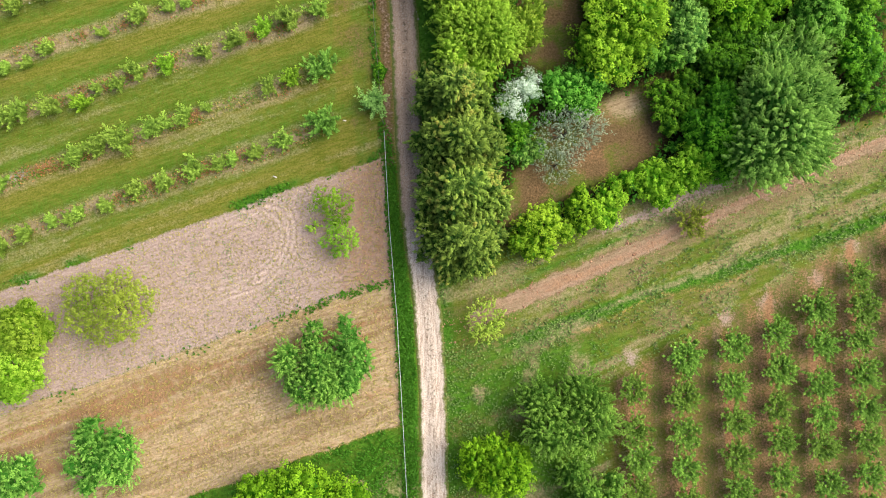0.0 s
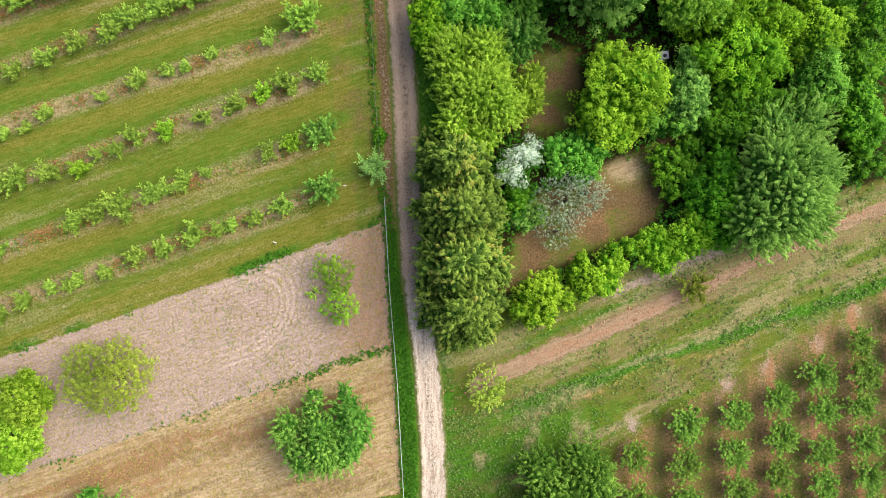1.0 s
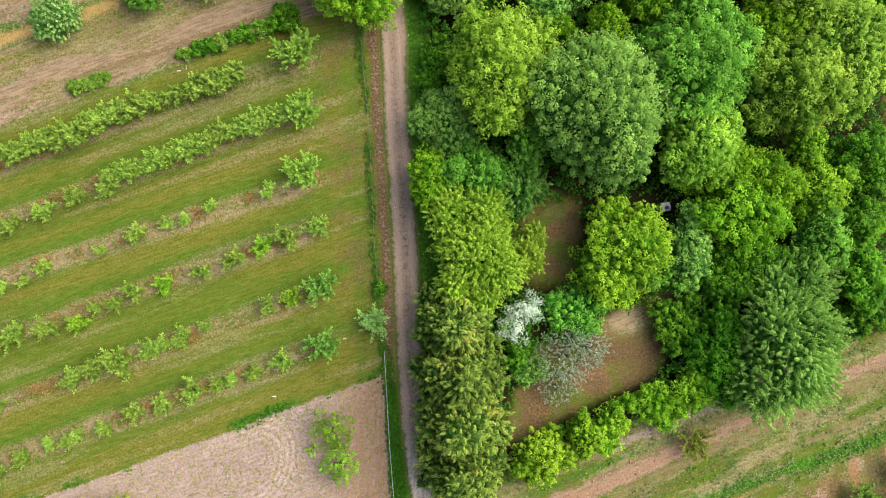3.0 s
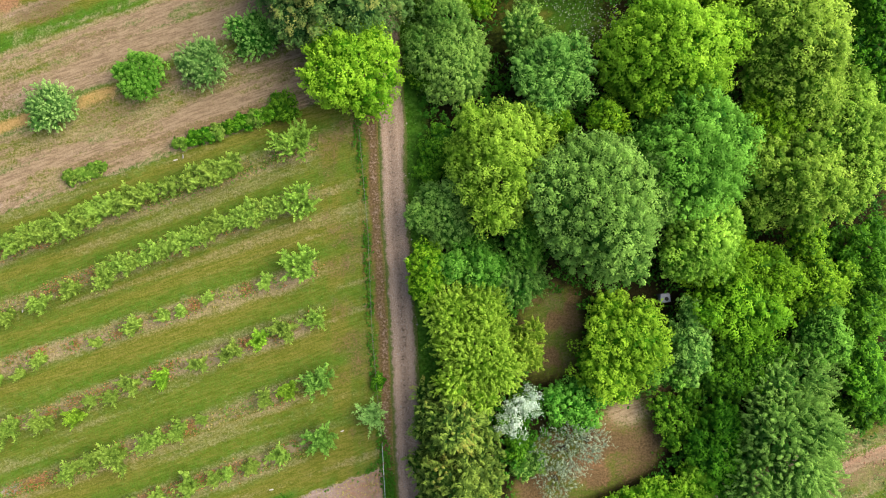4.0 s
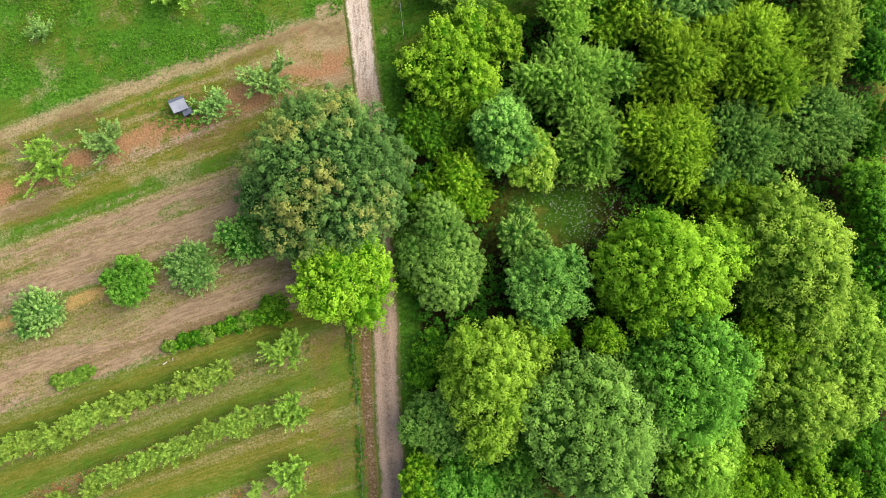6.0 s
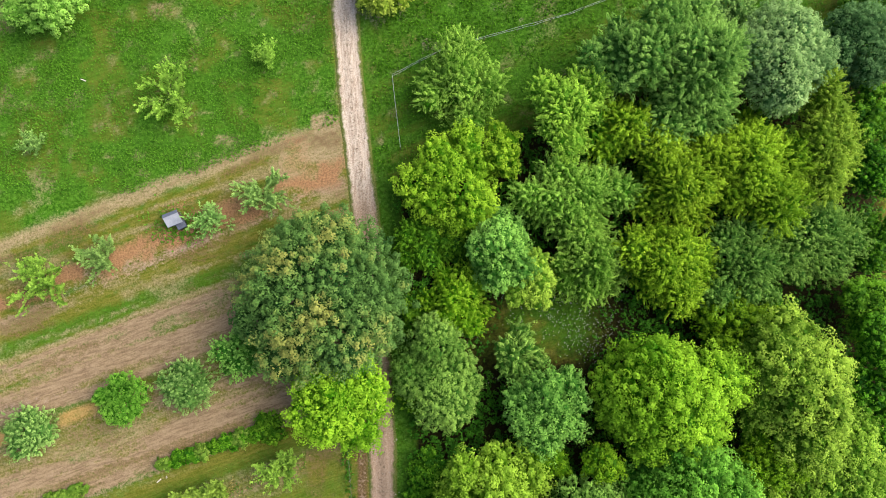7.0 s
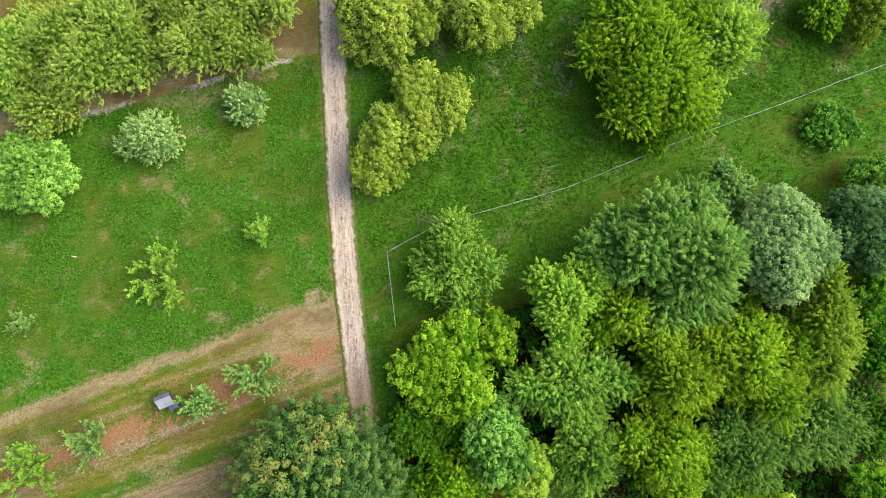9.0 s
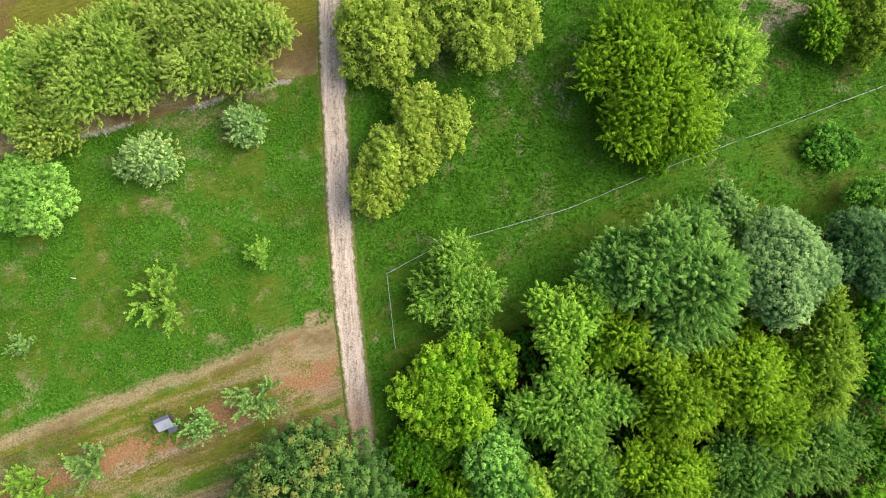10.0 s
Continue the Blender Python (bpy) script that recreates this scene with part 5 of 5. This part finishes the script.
bush_row([(-50.6, 3.5, 1.0), (-47.7, 4.9, 0.9), (-44.8, 6.3, 0.7), (-42.8, 6.7, 0.8), (-41.7, 7.3, 1.0), (-38.5, 8.1, 1.1), (-35.2, 10.0, 1.1), (-31.7, 10.8, 1.1), (-28.1, 12.4, 1.2),
          (-25.3, 13.2, 0.9), (-23.9, 13.6, 1.0), (-21.2, 14.4, 1.2), (-17.8, 15.9, 1.1)], 1.35, 1.2, "rowbush", "young green bush in a dry grass row", "bushes of the lowest row")

# white flowering bush and a grey leafless one at the clearing
def flowering(x, y, r, h, kind, label, leaf, count):
    SEED[0] += 1
    rng = np.random.default_rng(SEED[0])
    lines, P, N = open_crown(rng, r, h, 1.0, 11, 2.2)
    S = 0.55 * rng.uniform(0.6, 1.4, len(P))
    crown = [leaves(P, N, S, tone_of(rng, P, 0.7), rng, count, leaf, leaf * 0.6, 0.5)]
    trunk = [(np.array([[0, 0, 0], [0, 0, h * 0.15], [0, 0, h * 0.3]]), np.array([0.1, 0.08, 0.06]))] + lines
    return make_plant(x, y, kind, "bush", crown, trunk, label, "bush", BARK_PALE, "", 5)


for bx, by, br in ((9.0, 20.0, 2.2), (10.9, 22.0, 1.9)):
    shrub(bx, by, br * 0.9, 2.3, "hedge", 1.0, "green shrub under white blossom beside the conifers")
    flowering(bx, by, br, 3.0, "blossom", "bush covered in white blossom beside the conifers", 0.2, 4)
airy(15.4, 16.4, 4.0, 3.0, "dead", 0.8, "thin grey-green bush with fine twigs on the clearing", 0.36)
airy(17.6, 17.4, 3.0, 2.6, "dead", 0.7, "thin grey-green bush with fine twigs on the clearing", 0.36)
airy(14.4, 12.9, 2.6, 2.2, "dead", 0.9, "thin grey-green bush with fine twigs on the clearing", 0.36)


# ---------------------------------------------------------------- grass, weeds and stones
def scatter(rng, n, x0, x1, y0, y1, weight):
    """Places where the plan's weight (an array over the ground) allows it."""
    px, py = rng.uniform(x0, x1, n), rng.uniform(y0, y1, n)
    i, j = np.clip(np.searchsorted(gx, px), 0, nx - 1), np.clip(np.searchsorted(gy, py), 0, ny - 1)
    keep = rng.random(n) < weight[j, i]
    return np.stack([px, py, relief[j, i]], -1)[keep]


def tufts(name, label, kind, places, rng, count, size, length, width, category="grass"):
    N = unit(np.stack([rng.normal(size=len(places)) * 0.3, rng.normal(size=len(places)) * 0.3, np.ones(len(places))], -1))
    tone = np.clip(0.6 * fbm(places[:, 0], places[:, 1], 3.0, 131) + 0.4 * rng.random(len(places)), 0, 1)
    V, Q, T = leaves(places + (0, 0, size * 0.25), N, size * rng.uniform(0.5, 1.4, len(places)), tone, rng, count, length * 1.15, width * 1.5, 0.5, True)
    tagged(part(name, mesh_from(name, V, Q, {"tone": T}), kind), label, category, kind="stuff")


gr = np.random.default_rng(77)
GRASS = leaf_material("grass_blades", (50, 102, 22), (110, 160, 54))
GRASS_DRY = leaf_material("grass_dry", (110, 112, 54), (176, 164, 104))
verge = left * ramp(X - fence_x + 0.3, 0, 0.5) * ramp(-1.5 - U, 0, 0.3) * ramp(20 - Y, 0, 10)
hedge_line = 0.6 * ramp(patch2, 0.35, 0.6) * left * (1 - ramp(np.abs(X - fence_x), 0.25, 0.6)) * ramp(Y, 12, 16) * ramp(58 - Y, 0, 2)
field_edge = np.maximum(near(PLOUGH_LOW, 0.45, 0.3, 0.5) * np.clip(ramp(patch, 0.45, 0.65) * 0.12 + 0.7 * ramp(X, -22, -9), 0, 1), 0.4 * near(PLOUGH_TOP, 0.6, 0.4, shift=0.4) * ramp(patch, 0.45, 0.65)) * left * inside
tufts("meadow_grass", "tall green meadow grass", GRASS, scatter(gr, 150000, -56, -6, 84, 136, np.clip(meadow * (0.06 + 0.5 * ramp(fbm(X, Y, 2.6, 231), 0.45, 0.65)), 0, 1)), gr, 4, 0.2, 0.18, 0.06)
HERB = leaf_material("herb_leaves", (24, 74, 8), (98, 156, 42))
tufts("meadow_herbs", "leafy herbs and nettles on the meadow", HERB, scatter(gr, 54000, -6, 58, 86, 136, np.clip(meadow_r * (0.45 + 0.55 * above(TAPE_LINE, 1.0, 1.0)) * (0.35 + 0.6 * ramp(fbm(X, Y, 1.4, 233), 0.4, 0.62)), 0, 1)), gr, 6, 0.28, 0.15, 0.085, "herbs")
GRASS_STRIP = leaf_material("grass_strip", (66, 104, 48), (140, 166, 98))
GRASS_VERGE = leaf_material("grass_verge", (32, 76, 14), (86, 134, 42))
tufts("verge_grass", "dense green grass along the track and field edges", GRASS_VERGE, scatter(gr, 220000, -52, 2, -30, 60, np.clip(verge + hedge_line * 0.8 + field_edge * 0.7 + lower * 0.35 * ramp(patch2, 0.3, 0.6), 0, 1)), gr, 4, 0.24, 0.32, 0.09)
tufts("strip_grass", "rough grey-green grass beside the soil strip", GRASS_STRIP, scatter(gr, 60000, 0, 58, -30, 20, np.clip((edge_strip - orchard_r) * mask["lush"] * (1 - near(SOIL_BAND, 1.8, 0.3, 0.25)) * 0.7 * ramp(patch2, 0.3, 0.65), 0, 1)), gr, 5, 0.22, 0.2, 0.07)
tufts("woodland_weeds", "low green weeds under the trees", GRASS, scatter(gr, 40000, -4, 58, 6, 112, np.clip(wood * (1 - clearing) * (ramp(patch2, 0.4, 0.65) * 0.4 + 0.1 * glade * ramp(patch, 0.4, 0.6)), 0, 1)), gr, 4, 0.24, 0.28, 0.1, "weeds")
UNDER = leaf_material("undergrowth_leaves", (26, 68, 14), (88, 146, 44))
shade = wood * (1 - np.clip(clearing * 1.2 + glade * 1.1, 0, 1)) * ramp(X - road_x(Y), 3.0, 5.5)
shade *= 1 - np.clip(1.5 * np.exp(-((X - 26.0) / 4.0) ** 2 - ((Y - 33.9) / 1.5) ** 2), 0, 1)      # trodden soil round the tank
under = scatter(gr, 24000, -4, 58, 4, 112, np.clip(shade * (0.45 + 0.55 * ramp(patch2, 0.35, 0.6)), 0, 1))
under[:, 2] += 0.3 + 2.4 * fbm(under[:, 0], under[:, 1], 4.0, 141) * gr.uniform(0.5, 1.1, len(under))
V, Q, T = growth(under, unit(gr.normal(size=under.shape) * 0.4 + ZUP), np.full(len(under), 0.36), np.full(len(under), 0.3), 0.25 + 0.4 * gr.random(len(under)), gr, 8, 0.34, 0.26, 0.3)
tagged(part("undergrowth", mesh_from("undergrowth", V, Q, {"tone": T}), UNDER), "dark green undergrowth and saplings below the trees", "undergrowth", kind="stuff")
PETAL = plain_material("petals", (210, 216, 196), (244, 246, 236), 4)
spots = scatter(gr, 2600, 2, 25, 60, 74, glade * ramp(patch2, 0.4, 0.6))
V, Q, T = growth(spots + (0, 0, 0.25), np.tile(ZUP, (len(spots), 1)), np.full(len(spots), 0.05), np.full(len(spots), 0.05), np.full(len(spots), 0.5), gr, 2, 0.1, 0.09, 0.0)
tagged(part("glade_flowers", mesh_from("glade_flowers", V, Q), PETAL), "small white flowers in the shaded glade", "flowers", kind="stuff")
around_hut = np.exp(-((X + 28.6) / 2.6) ** 2 - ((Y - 80.2) / 1.6) ** 2)
tufts("hut_weeds", "green weeds growing round the hut", GRASS, scatter(gr, 2600, -34, -23, 76, 84, around_hut * ramp(patch2, 0.2, 0.5)), gr, 6, 0.26, 0.22, 0.08, "weeds")
tufts("field_weeds", "small weeds on the ploughed field", GRASS_STRIP, scatter(gr, 60000, -56, -6, -18, 16, np.clip(plough * ramp(patch2, 0.5, 0.8) * 0.3, 0, 1)), gr, 3, 0.1, 0.14, 0.05, "weeds")
row_cover = sum(near(row, 0.8, 0.5, 0.4) for row in GRASS_ROWS) * orchard * ramp(-12.5 - X, 0, 3)
tufts("row_weeds", "dry and green weeds in the planted rows", GRASS_DRY, scatter(gr, 90000, -56, -11, 2, 58, np.clip(row_cover * 0.35, 0, 1)), gr, 5, 0.2, 0.17, 0.05, "weeds")
GRASS_RUST = leaf_material("grass_rust", (118, 82, 50), (184, 136, 92))
tufts("row_dead_weeds", "dead rust-brown weeds in the planted rows", GRASS_RUST, scatter(gr, 90000, -56, -11, 2, 42, np.clip(row_cover * 0.5 * ramp(patch2, 0.45, 0.65), 0, 1)), gr, 5, 0.22, 0.16, 0.06, "weeds")
tufts("row_grass", "green grass tufts in the planted rows", GRASS, scatter(gr, 90000, -56, -11, 2, 58, np.clip(row_cover * 0.3 * ramp(patch2, 0.3, 0.6), 0, 1)), gr, 5, 0.24, 0.18, 0.06)
tufts("straw_litter", "tan straw lying on fields", GRASS_DRY, scatter(gr, 60000, -56, -4, -28, 16, np.clip(straw * 0.55 + plough * 0.4, 0, 1)), gr, 2, 0.12, 0.3, 0.05, "straw")


def stones(name, label, places, size, rng, surface=STONE, category="stones"):
    """Small faceted stones."""
    n = len(places)
    base = np.array([[1, 0, 0], [0, 1, 0], [-1, 0, 0], [0, -1, 0], [0, 0, 1], [0, 0, -1]], float)
    tri = np.array([[0, 1, 4], [1, 2, 4], [2, 3, 4], [3, 0, 4], [1, 0, 5], [2, 1, 5], [3, 2, 5], [0, 3, 5]])
    s = size * rng.lognormal(0, 0.45, (n, 1, 1)) * rng.uniform(0.6, 1.2, (n, 6, 1))
    V = places[:, None] + base * s * (1, 1, 0.6)
    F = tri[None] + 6 * np.arange(n)[:, None, None]
    tagged(part(name, mesh_from(name, V.reshape(-1, 3), F.reshape(-1, 3)), surface), label, category, kind="stuff")


sy = gr.uniform(-30, 134, 2600)
su = gr.choice([-1.0, 1.0], 2600) * np.abs(gr.normal(0, 0.75, 2600))
stones("track_stones", "loose pale stones on the track", np.stack([road_x(sy) + su, sy, np.full(2600, 0.045)], -1), 0.045, gr)
SOIL_CLOD = plain_material("soil_clod", (150, 104, 78), (206, 170, 140), 5)
clods = scatter(gr, 26000, 0, 58, -12, 26, np.clip(near(SOIL_BAND, 1.5, 0.4, 0.25) * edge_strip * (0.25 + 0.75 * ramp(patch2, 0.35, 0.6)), 0, 1))
stones("soil_clods", "dry tan clods on the bare soil strip", clods, 0.075, gr, SOIL_CLOD, "clods")
stones("field_stones", "line of pale stones along the meadow's edge", scatter(gr, 26000, -46, -14, 108, 124, np.clip(mask["stones"], 0, 1)), 0.085, gr)


# ---------------------------------------------------------------- fences
def fence(points, step, heights, label, faint=False):
    """Thin posts with two tapes; the points are the corners of its line."""
    root = new("fence")
    pts = np.array(points, float)
    root.location = (pts[0, 0], pts[0, 1], 0)
    tagged(root, label, "fence")
    pts = pts - pts[0]
    seg = np.hypot(*np.diff(pts, axis=0).T)
    along = np.r_[0, np.cumsum(seg)]
    count = max(2, int(along[-1] / step) + 1)
    at = np.linspace(0, along[-1], count)
    px, py = np.interp(at, along, pts[:, 0]), np.interp(at, along, pts[:, 1])
    V, Q = tubes([(np.array([[0, 0, -0.15], [0, 0, 0.6], [0, 0, 1.2], [0, 0, 1.28]]), np.array([0.05, 0.05, 0.045, 0.02]))], 6)
    post_mesh = mesh_from("post", V, Q, smooth=True)
    post_mesh.materials.append(POST)
    rng = np.random.default_rng(int(count))
    for x, y in zip(px, py):
        p = new("post", post_mesh)
        p.parent = root
        p.matrix_basis = pose(x, y, 0, rng.normal() * 3, rng.normal() * 3, rng.uniform(0, 90))
    for z in heights:
        s = np.unique(np.round(np.r_[np.linspace(0, along[-1], count * 4 - 3), along], 3))
        sag = 0.05 * np.sin(s / along[-1] * (count - 1) * np.pi) ** 2
        line = np.stack([np.interp(s, along, pts[:, 0]), np.interp(s, along, pts[:, 1]), z - sag], -1)
        line[:, 1] += rng.normal(size=len(s)) * 0.03
        part("tape", mesh_from("tape", *tubes([(line, np.full(len(s), 0.012 if faint else 0.015))], 5), smooth=True), WIRE if faint else TAPE, root, "weathered wire" if faint else "pale blue-grey tape")
    return root


fence([(-3.1, -30), (-3.2, -26), (-3.8, -15.5), (-4.4, -4.9), (-5.3, 5.8), (-5.95, 17.0)], 3.6, (0.7, 1.15), "pale tape fence on thin posts along the field edge")
fence([(-6.1, 18.0), (-7.2, 30.2), (-7.7, 41.7), (-8.8, 54.0)], 3.6, (0.6, 1.1), "weathered thin wire fence in the grass verge", True)
fence([(-2.7, 89.2), (-3.2, 93.5), (-3.7, 97.9), (2.3, 101.1), (17.4, 105.4), (31.1, 111.0), (44.9, 116.1), (58.0, 121.1)], 4.0, (0.65, 1.15), "pale tape fence on thin posts across the meadow")


# ---------------------------------------------------------------- hut
def hut(x, y, turn_z):
    wall = plain_material("hut_wall", (70, 66, 64), (104, 98, 94), 5)
    roof_mat = plain_material("hut_roof", (158, 168, 188), (198, 206, 222), 3, 0.5, 0.4)
    roof_dark = plain_material("hut_roof_dark", (92, 102, 124), (122, 132, 152), 3, 0.6, 0.4)
    root = new("hut")
    root.matrix_basis = pose(x, y, 0, 0, 0, turn_z) @ Matrix.Scale(1.0, 4)
    tagged(root, "small grey hut with a sheet-metal roof in bare soil", "hut")
    body = bmesh.new()
    vs = [body.verts.new(v) for v in [(sx * 0.78, yy, z) for sx in (-1, 1) for yy, z in ((-0.62, -0.05), (-0.62, 1.05), (0.42, 1.5), (0.66, 1.38), (0.66, -0.05))]]
    body.faces.new(vs[0:5][::-1])
    body.faces.new(vs[5:10])
    for k in range(5):
        k2 = (k + 1) % 5
        body.faces.new((vs[k], vs[k2], vs[5 + k2], vs[5 + k]))
    bmesh.ops.recalc_face_normals(body, faces=body.faces[:])
    part("wall", body, wall, root)
    front = part("roof", box_bm(1.84, 1.28, 0.05, 0.012), roof_mat, root, "grey sheet-metal roof slope")
    front.matrix_basis = pose(0, -0.16, 1.32, 23, 0, 0)
    back = part("roof", box_bm(1.84, 0.42, 0.05, 0.012), roof_dark, root, "darker back slope of the roof")
    back.matrix_basis = pose(0, 0.60, 1.49, -27, 0, 0)
    ridge = part("ridge_cap", box_bm(1.86, 0.1, 0.04, 0.01), roof_dark, root)
    ridge.matrix_basis = pose(0, 0.42, 1.60, 0, 0, 0)
    annex = part("annex", box_bm(1.0, 0.8, 0.75, 0.02, (0, 0, 0.35)), wall, root)
    annex.matrix_basis = pose(0.5, -0.92, 0, 0, 0, 4)
    lid = part("lid", box_bm(1.1, 0.9, 0.05, 0.012), roof_dark, annex, "grey-blue annex lid")
    lid.matrix_basis = pose(0, 0, 0.75, 5, 0, 0)
    door = part("door", box_bm(0.6, 0.04, 0.8, 0.01), roof_dark, root)
    door.matrix_basis = pose(-0.15, -0.645, 0.45)
    return root


hut(-29.2, 80.8, 22)


# ---------------------------------------------------------------- small things in the grass and under the trees
def marker(x, y, lean):
    """A short white-painted stake."""
    white = plain_material("stake_white", (206, 204, 196), (236, 234, 228), 6, 0.6)
    bm = box_bm(0.14, 0.14, 0.62, 0.02, (0, 0, 0.26))
    top = [v for v in bm.verts if v.co.z > 0.5]
    for v in top:
        v.co.x *= 0.7
        v.co.y *= 0.7
    ob = part("stake", bm, white)
    ob.matrix_basis = pose(x, y, 0, lean, 0, 25 * x)
    return tagged(ob, "short white painted stake in the grass", "stake", "stakes")


for k, (mx, my) in enumerate(((-10.5, 18.4), (-18.8, 11.6), (-29.9, 50.7), (-30.6, 50.5), (-48.4, 32.6), (-39.8, 22.0), (-40.3, 97.4))):
    marker(mx, my, 30 if k % 2 else -38)


def tank(x, y):
    """A pale plastic water tank with a screw lid, half hidden under the trees."""
    shell = plain_material("tank_plastic", (150, 160, 186), (190, 198, 216), 3, 0.5, 0.4)
    cage = plain_material("tank_cage", (120, 124, 132), (160, 164, 170), 6, 0.5, 0.5, 0.6)
    dark = plain_material("tank_lid", (36, 38, 44), (60, 62, 70), 6, 0.5)
    root = new("water_tank")
    root.matrix_basis = pose(x, y, 0, 0, 0, 8)
    tagged(root, "pale blue-white plastic water tank under the trees", "tank")
    part("body", box_bm(1.2, 1.0, 1.0, 0.08, (0, 0, 0.62)), shell, root)
    part("pallet", box_bm(1.24, 1.04, 0.12, 0.01, (0, 0, 0.06)), POST, root)
    lid = bmesh.new()
    bmesh.ops.create_cone(lid, cap_ends=True, segments=20, radius1=0.24, radius2=0.22, depth=0.1, matrix=Matrix.Translation((0.1, -0.1, 1.16)))
    part("lid", lid, dark, root, "dark screw lid")
    for z in (0.3, 0.6, 0.9):
        ring = [(-0.63, -0.53, z), (0.63, -0.53, z), (0.63, 0.53, z), (-0.63, 0.53, z), (-0.63, -0.53, z)]
        part("cage_bar", mesh_from("cage_bar", *tubes([(np.array(ring), np.full(5, 0.02))], 6), smooth=True), cage, root)
    return root


tank(27.4, 33.9)
